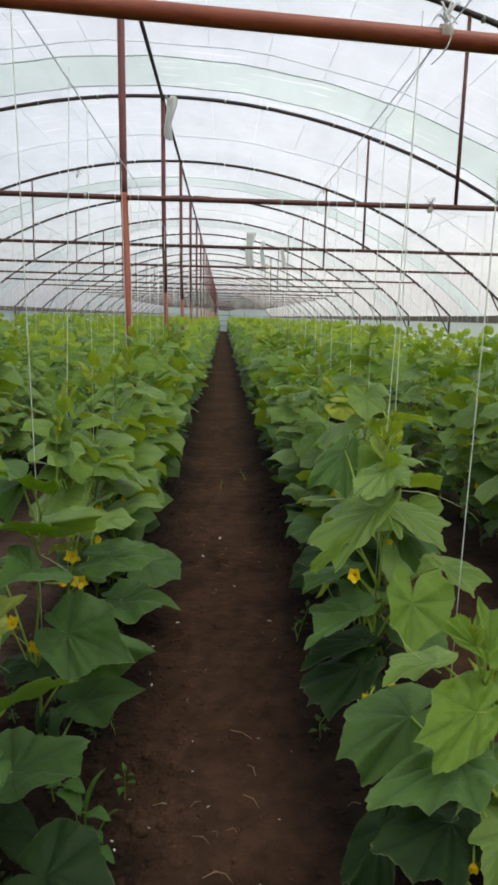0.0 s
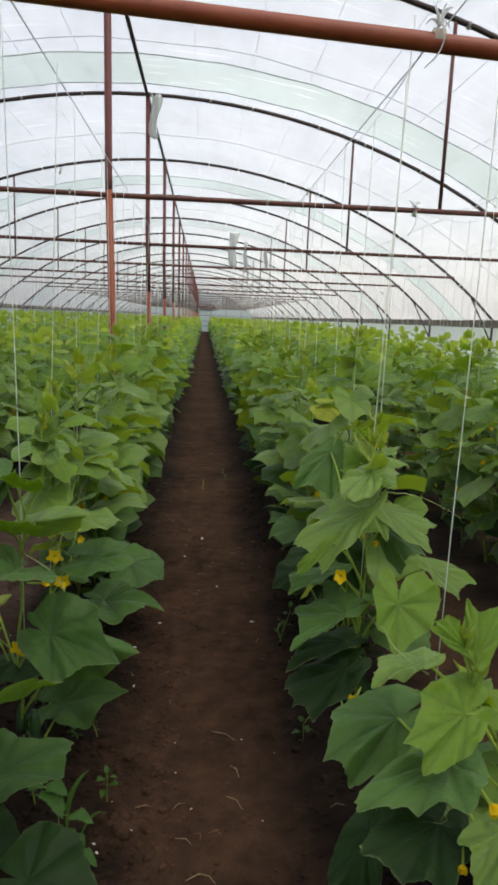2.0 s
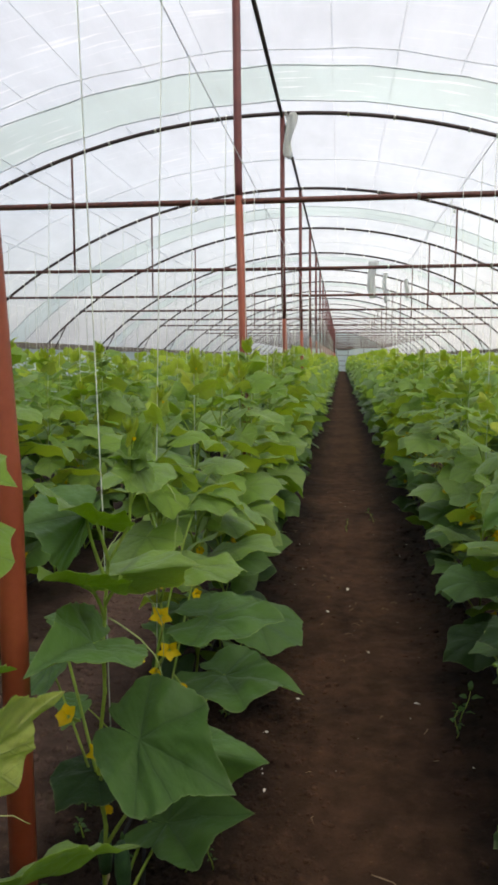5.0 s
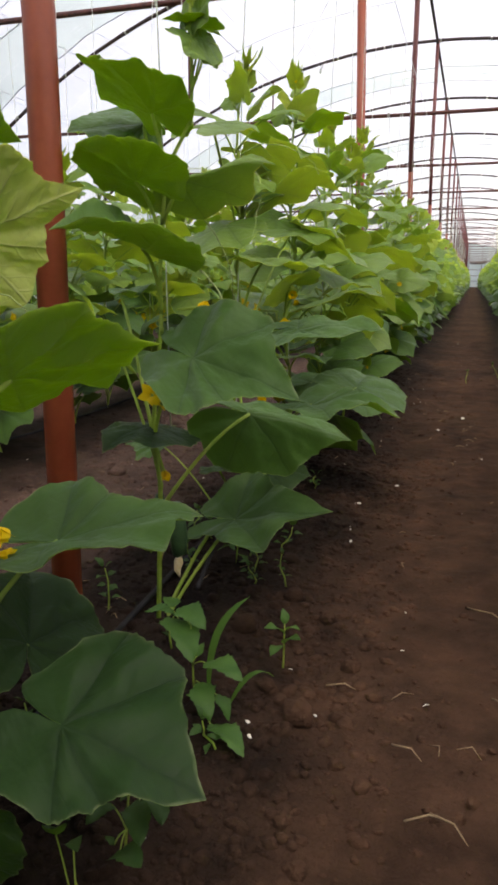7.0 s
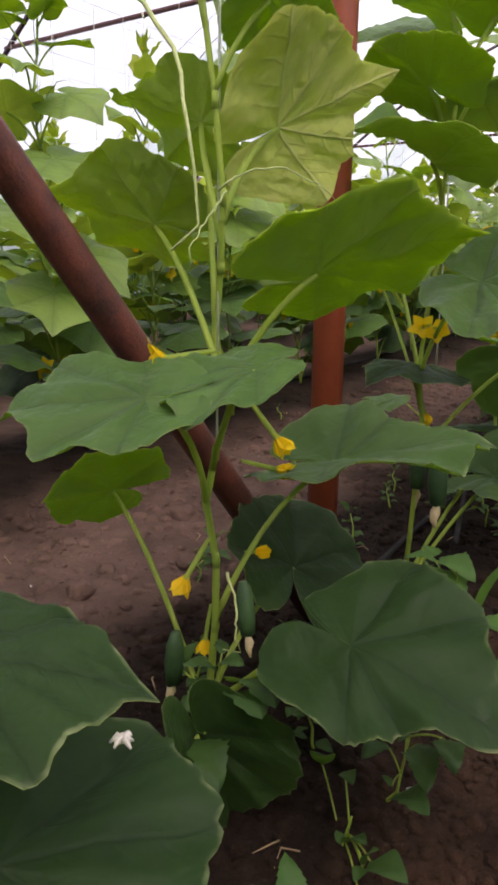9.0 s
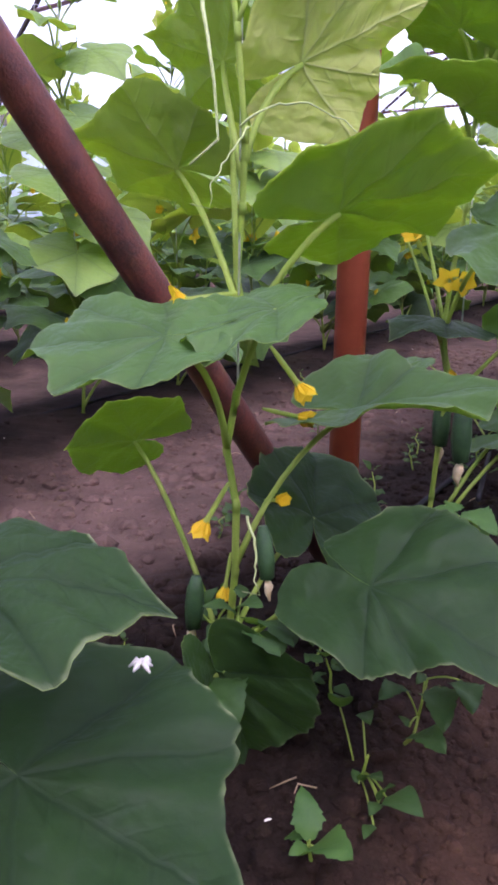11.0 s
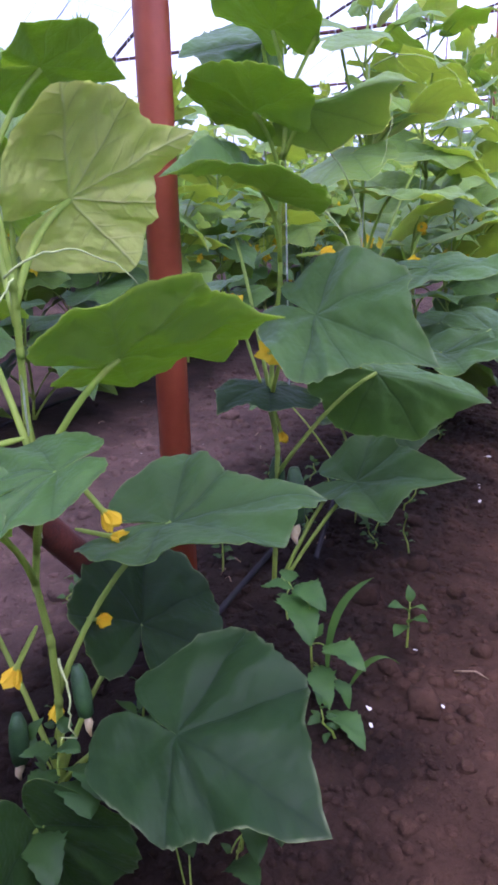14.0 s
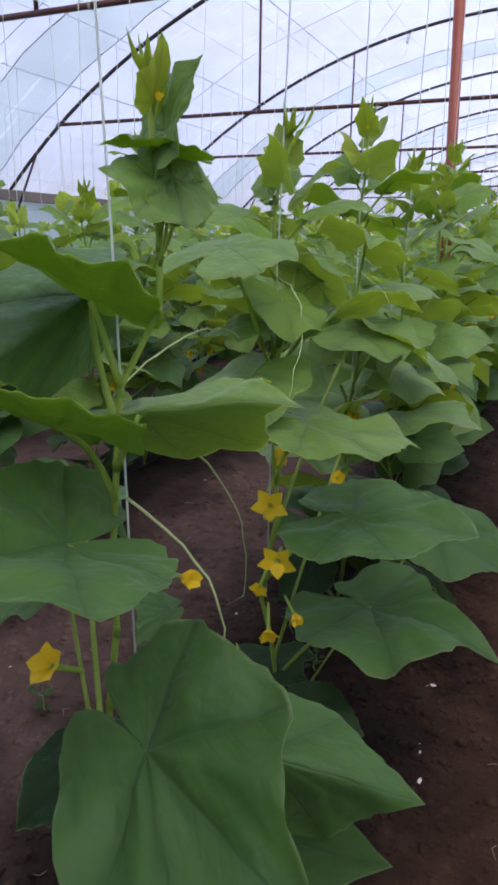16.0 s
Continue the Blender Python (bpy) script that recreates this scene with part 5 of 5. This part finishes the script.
CLODS = [clod_mesh("soil_clod", s, CLOD) for s in range(5)]
rng = random.Random(31)
for x, y, r in ((-0.044, 1.884, 0.026), (-0.10, 2.10, 0.018), (0.02, 1.62, 0.014), (-0.07, 1.72, 0.013), (-0.14, 2.25, 0.022), (-0.19, 2.42, 0.02), (0.10, 1.50, 0.011), (-0.196, 2.094, 0.026), (-0.108, 1.93, 0.016), (-0.02, 1.95, 0.012), (0.01, 2.05, 0.016), (-0.06, 2.2, 0.017), (0.03, 1.80, 0.012), (-0.60, 1.75, 0.022), (-0.72, 1.9, 0.026), (-0.66, 2.15, 0.02), (-0.80, 1.7, 0.024), (-0.90, 2.1, 0.03), (-1.1, 2.4, 0.026), (-0.95, 3.0, 0.03)):
    tagged(new("soil_clod", CLODS[int(r * 1000) % 5]), "hard lump of brown soil lying on the bed's edge", "soil clod", "soil clods").matrix_basis = pose(x, y, ground_z(x, y) + r * 0.25, 0, 0, rng.uniform(0, 360)) @ Matrix.Scale(r, 4)


def scatter(name, shapes, spots, mat, label, category):
    """Many small pieces, in one mesh."""
    verts, faces = [], []
    for k, m in spots:
        v, f = shapes[k % len(shapes)]
        base = len(verts)
        verts += [tuple(m @ Vector(p)) for p in v]
        faces += [tuple(base + i for i in q) for q in f]
    return tagged(new(name, mesh_from(name, verts, faces, mat)), label, category, kind="stuff")


def crumb(seed):
    bm = bmesh.new()
    bmesh.ops.create_icosphere(bm, subdivisions=1, radius=1.0)
    for v in bm.verts:
        v.co *= 1 + 0.5 * noise.noise(v.co * 1.5 + Vector((seed * 5.3, 1, 0)))
        v.co.z *= 0.7
    bm.verts.index_update()
    out = ([tuple(v.co) for v in bm.verts], [tuple(v.index for v in f.verts) for f in bm.faces])
    bm.free()
    return out


crumbs = [crumb(s) for s in range(6)]
spots = []
for _ in range(20000):
    row = rng.random()
    if row < 0.55:
        x = rng.choice((-1, 1)) * abs(rng.gauss(0, 0.15)) + rng.choice((-0.37, 0.73, -0.37))
    else:
        x = rng.uniform(-1.5, 0.8)
    y = 0.9 + 5.0 * rng.random() ** 1.5
    r = 0.002 + (0.015 if row < 0.55 else 0.008) * rng.random() ** 5
    spots.append((rng.randrange(6), pose(x, y, ground_z(x, y) + r * 0.05, rng.uniform(0, 40), 0, rng.uniform(0, 360)) @ Matrix.Scale(r, 4)))
for _ in range(2600):
    x, y = -0.13 + rng.gauss(0, 0.12), rng.uniform(1.3, 3.6)
    r = 0.004 + 0.012 * rng.random() ** 3
    spots.append((rng.randrange(6), pose(x, y, ground_z(x, y) - r * 0.1, rng.uniform(0, 40), 0, rng.uniform(0, 360)) @ Matrix.Scale(r, 4)))
for _ in range(3200):
    x, y = rng.uniform(-1.25, -0.48), rng.uniform(1.3, 4.2)
    r = 0.004 + 0.020 * rng.random() ** 4
    spots.append((rng.randrange(6), pose(x, y, ground_z(x, y) - r * 0.15, rng.uniform(0, 40), 0, rng.uniform(0, 360)) @ Matrix.Scale(r, 4)))
scatter("soil_crumbs", crumbs, spots, CLOD, "small crumbs of brown soil scattered over the beds", "soil crumbs")

flake = [([(-1, -0.4, 0), (0.2, -0.6, 0.2), (1, 0.1, 0.05), (0.1, 0.6, 0.25), (-0.8, 0.4, 0.1), (0, 0, 0.45)], [(0, 1, 5), (1, 2, 5), (2, 3, 5), (3, 4, 5), (4, 0, 5)])]
spots = []
for x, y, r in ((-0.11, 1.839, 0.009), (-0.10, 1.815, 0.006), (-0.085, 1.81, 0.005), (-0.087, 2.634, 0.009), (0.16, 4.376, 0.02), (0.063, 4.01, 0.014), (0.393, 3.186, 0.012), (-0.112, 2.93, 0.008), (-0.086, 2.0, 0.006), (0.141, 1.976, 0.008), (-0.025, 3.186, 0.009), (-0.154, 1.577, 0.005), (0.30, 2.3, 0.006), (0.24, 3.6, 0.01)):
    spots.append((0, pose(x, y, ground_z(x, y) + 0.004, rng.uniform(-30, 30), 0, rng.uniform(0, 360)) @ Matrix.Diagonal((r, r * 0.7, r, 1))))
for _ in range(150):
    x, y = rng.uniform(-1.4, 0.7), rng.uniform(1.2, 9.0)
    r = rng.uniform(0.002, 0.006)
    spots.append((0, pose(x, y, ground_z(x, y) + 0.002, rng.uniform(-30, 30), 0, rng.uniform(0, 360)) @ Matrix.Diagonal((r, r * 0.6, r, 1))))
scatter("fallen_petals", flake, spots, SPECK, "white dried petals and flakes fallen on the soil", "fallen petals")

straws = Tubes()
for _ in range(90):
    x, y = rng.uniform(-1.3, 0.6), 1.3 + 4.5 * rng.random() ** 1.4
    a, l = rng.uniform(0, 6.28), rng.uniform(0.012, 0.045)
    z = ground_z(x, y) + 0.004
    bend = rng.uniform(-0.012, 0.012)
    straws.add([(x, y, z), (x + l * 0.5 * math.cos(a) - bend * math.sin(a), y + l * 0.5 * math.sin(a) + bend * math.cos(a), z + 0.006), (x + l * math.cos(a), y + l * math.sin(a), z)], [0.0009, 0.0009, 0.0004], 4)
for x, y, a, l in ((0.10, 1.86, -0.5, 0.05), (0.13, 1.72, 0.4, 0.05), (-0.02, 1.98, 0.05, 0.05), (0.20, 2.35, -0.6, 0.10), (0.24, 2.02, -0.9, 0.07), (0.28, 2.1, 2.0, 0.06), (0.16, 1.74, -0.7, 0.06)):
    z = ground_z(x, y) + 0.006
    straws.add([(x, y, z), (x + l * 0.5 * math.cos(a) + 0.006, y + l * 0.5 * math.sin(a), z + 0.009), (x + l * math.cos(a), y + l * math.sin(a), z)], [0.0014, 0.0013, 0.0006], 5)
tagged(new("straw_bits", straws.mesh("straw_bits", STRAW)), "dry straw and stalk bits on the path", "straw", kind="stuff")


# ---- weeds ----
def oval_leaf(name, teeth, mat):
    """A small pointed leaf, folded a little along its rib; toothed ones are widest below the middle."""
    rows, verts, faces = 14, [], []
    for i in range(rows + 1):
        u = i / rows
        w = 0.31 * math.sin(math.pi * u ** 0.8) if not teeth else 0.35 * min(u / 0.32, ((1 - u) / 0.68) ** 0.75) ** 0.8
        if teeth and 3 < i < rows:
            w *= 1.07 if i % 2 else 0.88
        w += 0.015 * (i == 0)
        bend = 0.08 * math.sin(u * 3.0) - 0.16 * u * u
        for k in (-1.0, -0.5, 0.0, 0.5, 1.0):
            verts.append((k * w, u - 0.05 * abs(k) * (1 if teeth and i % 2 else 0), bend + 0.16 * abs(k) * w + 0.03 * math.sin(u * 9 + 3 * k)))
    for i in range(rows):
        for k in range(4):
            q = i * 5 + k
            faces.append((q, q + 1, q + 6, q + 5))
    return mesh_from(name, verts, faces, mat)


OVAL, TOOTHED = oval_leaf("weed_leaf", False, WEED), oval_leaf("toothed_weed_leaf", True, WEED)
OVAL_DARK, TOOTHED_DARK = oval_leaf("dark_weed_leaf", False, WEED_DARK), oval_leaf("dark_toothed_weed_leaf", True, WEED_DARK)


def weed(at, height, leaf_size, pairs, shape, seed, label):
    r0 = random.Random(seed)
    plant = tagged(new("weed"), label, "weed", "weeds in the bed")
    lean = Vector((r0.uniform(-0.35, 0.35), r0.uniform(-0.35, 0.35), 0)) * height
    path = [lean * (i / 4) ** 1.6 + Vector((0.006 * math.sin(i + seed), 0.006 * math.cos(2 * i + seed), height * i / 4 - 0.01 * (i == 0))) for i in range(5)]
    part("stem", Tubes().add(path, [0.0020, 0.0018, 0.0016, 0.0013, 0.001], 5).mesh("weed_stem", STEM), plant)
    for i in range(pairs):
        z = height * (0.3 + 0.7 * i / max(1, pairs - 1))
        for s in (0, math.pi):
            az = i * 1.5 + s + r0.uniform(-0.4, 0.4)
            el = r0.uniform(-0.2, 0.5) if i < pairs - 1 else 0.9
            p = stem_at(path, z)
            d = Vector((math.cos(az) * math.cos(el), math.sin(az) * math.cos(el), math.sin(el)))
            b = p + d * leaf_size * 0.25
            lf = part("leaf", shape, plant, "", leaf_pose(b, b + d * leaf_size * r0.uniform(0.8, 1.2), r0.uniform(-25, 25)))
    x, y = at
    plant.matrix_basis = pose(x, y, ground_z(x, y), 0, 0, r0.uniform(0, 360))
    return plant


def placed_weed(foot, leaves, shape, label):
    """A weed whose leaves stand where they are told: each leaf's base and tip."""
    plant = tagged(new("weed"), label, "weed", "weeds in the bed")
    x, y = foot
    at = Vector((x, y, ground_z(x, y)))
    plant.matrix_basis = Matrix.Translation(at)
    top = max(Vector(b).z for b, tip in leaves)
    mid = sum((Vector(b) for b, tip in leaves), Vector()) / len(leaves)
    stem = [Vector((0, 0, -0.01)), (Vector((mid.x, mid.y, mid.z * 0.6)) - at) * 0.6, Vector((mid.x - x, mid.y - y, max(0.02, top - at.z - 0.008)))]
    stem = [stem[0].lerp(stem[1], k / 3) for k in range(3)] + [stem[1].lerp(stem[2], k / 3) for k in range(4)]
    part("stem", Tubes().add(stem, [0.0022, 0.0021, 0.0020, 0.0018, 0.0016, 0.0014, 0.0011], 6).mesh("weed_stem", STEM), plant)
    for k, (b, tip) in enumerate(leaves):
        b, tip = Vector(b) - at, Vector(tip) - at
        lf = part("leaf", shape, plant, "", leaf_pose(b, tip, 14 * math.sin(k * 2.1)))
        node = min(stem[1:], key=lambda p: (p - b).length + (0.02 if p.z > b.z else 0.0))
        inv = lf.matrix_basis.inverted()
        scale = 1.0 / (tip - b).length
        part("leaf_stalk", Tubes().add([inv @ p for p in arc(node, b, Vector((0, 0, 0.004)), 4)], 0.0010 * scale, 5).mesh("leaf_stalk", STEM), lf)
    return plant


placed_weed((-0.2, 1.86), (
    ((-0.173, 1.83, 0.093), (-0.107, 1.8, 0.107)), ((-0.18, 1.82, 0.065), (-0.145, 1.77, 0.049)), ((-0.154, 1.8, 0.013), (-0.089, 1.76, 0.019)),
    ((-0.245, 1.88, 0.139), (-0.284, 1.86, 0.15)), ((-0.236, 1.88, 0.147), (-0.179, 1.84, 0.152)), ((-0.248, 1.87, 0.133), (-0.178, 1.8, 0.125)),
    ((-0.191, 1.84, 0.095), (-0.189, 1.86, 0.109)), ((-0.259, 1.9, 0.135), (-0.278, 1.94, 0.137)), ((-0.152, 1.82, 0.051), (-0.123, 1.8, 0.031))), TOOTHED, "bright green weed with toothed leaves in the bed")
placed_weed((-0.36, 1.49), (
    ((-0.336, 1.48, 0.142), (-0.354, 1.45, 0.165)), ((-0.333, 1.48, 0.151), (-0.299, 1.47, 0.175)), ((-0.306, 1.48, 0.139), (-0.239, 1.44, 0.18)),
    ((-0.333, 1.47, 0.13), (-0.328, 1.42, 0.139)), ((-0.345, 1.5, 0.148), (-0.361, 1.52, 0.154)), ((-0.309, 1.46, 0.131), (-0.241, 1.42, 0.181)),
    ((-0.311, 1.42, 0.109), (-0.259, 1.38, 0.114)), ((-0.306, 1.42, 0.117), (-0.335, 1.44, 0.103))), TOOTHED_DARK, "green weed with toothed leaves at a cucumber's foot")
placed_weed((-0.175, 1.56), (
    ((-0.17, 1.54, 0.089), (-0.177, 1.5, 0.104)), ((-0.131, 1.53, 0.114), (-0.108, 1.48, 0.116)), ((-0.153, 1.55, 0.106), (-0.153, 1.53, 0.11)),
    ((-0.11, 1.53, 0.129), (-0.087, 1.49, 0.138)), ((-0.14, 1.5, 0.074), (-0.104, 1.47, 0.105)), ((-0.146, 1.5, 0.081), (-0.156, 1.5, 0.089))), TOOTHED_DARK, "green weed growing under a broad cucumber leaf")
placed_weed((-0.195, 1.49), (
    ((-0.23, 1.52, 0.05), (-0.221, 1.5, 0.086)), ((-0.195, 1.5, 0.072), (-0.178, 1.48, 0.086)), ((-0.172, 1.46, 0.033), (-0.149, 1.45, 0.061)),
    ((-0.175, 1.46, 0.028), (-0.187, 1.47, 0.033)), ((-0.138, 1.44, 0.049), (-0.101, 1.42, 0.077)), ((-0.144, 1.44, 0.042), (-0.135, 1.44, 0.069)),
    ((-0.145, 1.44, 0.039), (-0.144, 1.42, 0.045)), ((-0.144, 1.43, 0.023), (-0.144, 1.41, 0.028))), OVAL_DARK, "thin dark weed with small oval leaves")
placed_weed((-0.172, 1.375), (
    ((-0.171, 1.365, 0.044), (-0.195, 1.39, 0.07)), ((-0.164, 1.36, 0.045), (-0.126, 1.34, 0.091)), ((-0.17, 1.36, 0.043), (-0.174, 1.34, 0.053)),
    ((-0.179, 1.37, 0.038), (-0.201, 1.37, 0.027))), TOOTHED, "bright green weed with upright toothed leaves at the bed's edge")
placed_weed((-0.100, 2.006), (
    ((-0.101, 2.01, 0.06), (-0.124, 1.98, 0.088)), ((-0.102, 2.02, 0.071), (-0.107, 2.03, 0.096)), ((-0.098, 2.01, 0.067), (-0.072, 2, 0.082)),
    ((-0.098, 2, 0.047), (-0.068, 1.98, 0.077)), ((-0.098, 2, 0.041), (-0.111, 1.96, 0.05))), OVAL, "small seedling with oval leaves on bare soil")
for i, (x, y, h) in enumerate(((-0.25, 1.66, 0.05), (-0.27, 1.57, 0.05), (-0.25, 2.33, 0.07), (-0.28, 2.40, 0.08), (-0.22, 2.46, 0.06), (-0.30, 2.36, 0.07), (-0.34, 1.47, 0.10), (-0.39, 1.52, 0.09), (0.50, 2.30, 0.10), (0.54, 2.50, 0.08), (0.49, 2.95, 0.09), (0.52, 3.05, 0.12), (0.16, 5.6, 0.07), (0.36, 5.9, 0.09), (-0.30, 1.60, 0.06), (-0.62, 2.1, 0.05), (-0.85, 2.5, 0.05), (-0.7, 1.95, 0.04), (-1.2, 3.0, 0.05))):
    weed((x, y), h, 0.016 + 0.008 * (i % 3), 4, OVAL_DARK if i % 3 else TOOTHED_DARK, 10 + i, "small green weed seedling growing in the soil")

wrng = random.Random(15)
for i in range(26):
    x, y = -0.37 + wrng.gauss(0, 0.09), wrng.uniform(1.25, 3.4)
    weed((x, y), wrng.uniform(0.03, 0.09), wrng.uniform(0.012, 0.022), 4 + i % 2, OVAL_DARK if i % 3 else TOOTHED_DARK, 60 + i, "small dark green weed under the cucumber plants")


def blade(at, tip, sag, width, label):
    pts = arc((0, 0, 0), Vector(tip), Vector(sag), 8)
    verts, faces = [], []
    for i, p in enumerate(pts):
        w = width * math.sin(math.pi * (0.12 + 0.88 * (1 - i / 8)) * 0.9) * (0.05 if i == 8 else 1)
        verts += [p + Vector((-w, 0.2 * w, 0)), p + Vector((0, 0, -0.3 * w)), p + Vector((w, -0.2 * w, 0))]
    for i in range(8):
        for s in range(2):
            q = i * 3 + s
            faces.append((q, q + 1, q + 4, q + 3))
    g = tagged(new("grass_blade", mesh_from("grass_blade", verts, faces, WEED)), label, "grass blade", "grass blades")
    g.matrix_basis = pose(at[0], at[1], ground_z(*at))
    return g


blade((-0.184, 1.870), (0.053, 0.040, 0.162), (-0.02, 0, 0.02), 0.0065, "single upright blade of green grass in the bed")
blade((-0.15, 1.87), (0.070, 0.010, 0.055), (0.0, 0, 0.03), 0.005, "single bent blade of green grass in the bed")

# ---- drip hoses ----
for row in (-0.37, 0.73, -1.47):
    pts = [(row - 0.03 + 0.012 * math.sin(i * 1.3), 0.6 + i * 0.55, 0.008 + 0.004 * math.sin(i * 2.1) + ground_z(row - 0.03, 0.6 + i * 0.55)) for i in range(22)]
    tagged(new("drip_hose", tube("drip_hose", pts, 0.0055, HOSE, 8)), "thin black drip hose lying along the plant row", "hose", "drip hoses")

tape = Tubes().add(arc((-0.262, 2.02, 0.115), (-0.415, 2.58, 0.02), (0, 0, 0.0), 6), 0.0045, 8)
tagged(new("drip_hose", tape.mesh("drip_hose", HOSE)), "short shiny black hose rising from the bed", "hose", "drip hoses")

# ---- rags, strips and knots up in the frame ----
def rag(at, width, length, seed, label):
    r0 = random.Random(seed)
    verts, faces = [], []
    n, m = 10, 4
    for i in range(n + 1):
        u = i / n
        w = width * (1 - 0.25 * u + 0.12 * math.sin(u * 7 + seed))
        for j in range(m + 1):
            x = w * (j / m - 0.5) + 0.02 * math.sin(u * 5 + seed)
            verts.append((x, 0.03 * math.sin(j * 1.9 + u * 4), -length * u * (1 + 0.08 * r0.random())))
    for i in range(n):
        for j in range(m):
            q = i * (m + 1) + j
            faces.append((q, q + 1, q + m + 2, q + m + 1))
    ob = tagged(new("rag_strip", mesh_from("rag_strip", verts, faces, RAG)), label, "rag", "rags on the frame")
    sol = ob.modifiers.new("thickness", "SOLIDIFY")
    sol.thickness = 0.003
    ob.location = at


rag((-0.43, 7.80, 3.56), 0.10, 0.40, 1, "pale torn cloth strip hanging from the ridge pipe")
rag((0.64, 13.80, 2.95), 0.17, 0.62, 2, "pale film strip hanging from an arch")
rag((1.05, 16.80, 3.10), 0.10, 0.62, 3, "pale film strip hanging from an arch")
rag((1.52, 16.80, 2.95), 0.10, 0.40, 4, "pale film strip hanging from an arch")


def knot(at, size, seed, tail, label):
    r0 = random.Random(seed)
    root = tagged(new("film_knot"), label, "knot", "knots on the pipes")
    t = Tubes()
    t.add([(-0.012, 0, -0.024), (0.012, 0, -0.024)], 0.022, 8)
    part("wrap", t.mesh("knot_wrap", TWINE), root)
    for i in range(13):
        az, el = r0.uniform(0, 6.28), r0.uniform(-0.3, 1.3)
        d = Vector((math.cos(az) * math.cos(el), 0.6 * math.sin(az) * math.cos(el), math.sin(el))) * size * r0.uniform(0.5, 1.2)
        part("strip", tube("knot_strip", arc((0, 0, 0), d, (0, 0, 0.25 * size), 4), [0.002, 0.003, 0.003, 0.002, 0.0007], RAG, 4), root)
    part("tail", tube("knot_tail", arc((0, -0.02, 0), (-0.03, -0.02, -tail), (0.02, 0, 0), 5), 0.002, RAG, 4), root)
    root.location = at
    return root


knot((0.62, 1.83, 1.995), 0.055, 1, 0.09, "frayed pale film strip knotted round the red pipe")
knot((1.60, 10.83, 3.22), 0.16, 2, 0.2, "frayed pale film strip knotted on an arch")
knot((1.475, 4.83, 2.10), 0.07, 3, 0.16, "frayed pale film strip knotted round a tie beam")
knot((-2.0, 10.83, 3.33), 0.12, 4, 0.2, "frayed pale film strip knotted on an arch")
for a, b in (((0.63, 1.83, 2.01), (1.62, 7.83, 3.2)), ((1.62, 7.83, 3.2), (1.6, 10.83, 3.22)), ((1.475, 4.83, 2.1), (3.1, 7.83, 2.52)), ((-0.6, 4.83, 2.1), (-2.6, 10.83, 3.2))):
    tagged(new("guy_string", tube("guy_string", arc(a, b, (0, 0, -0.05), 6), 0.0018, WIRE, 4)), "thin grey guy string tied between the pipes", "string", "guy strings")

# ---- the far end ----
far = tagged(new("rolled_curtain"), "brown rolled curtain hanging at the far end wall", "curtain")
part("roll", tube("curtain_roll", [(-0.6, 0, 0), (0.2, 0, 0), (1.1, 0, 0.1)], [0.10, 0.14, 0.08], BOARD, 10), far)
far.location = (0.3, Y1 - 0.3, 2.02)


# ---- a withered flower that fell on a broad leaf ----
wither = Tubes()
wrng2 = random.Random(77)
for i in range(6):
    a = i * 1.05 + wrng2.uniform(-0.3, 0.3)
    r = wrng2.uniform(0.006, 0.011)
    wither.add([(0, 0, 0.002), (0.45 * r * math.cos(a), 0.45 * r * math.sin(a), 0.0035 + 0.002 * (i % 2)), (r * math.cos(a + 0.3), r * math.sin(a + 0.3), 0.001)], [0.0022, 0.0026, 0.0008], 6)
fallen = tagged(new("fallen_flower", wither.mesh("fallen_flower", SPECK)), "withered cream flower lying on a broad cucumber leaf", "flower")
fallen.matrix_world = pose(-0.252, 1.262, 0.236, -8, 5, 30)
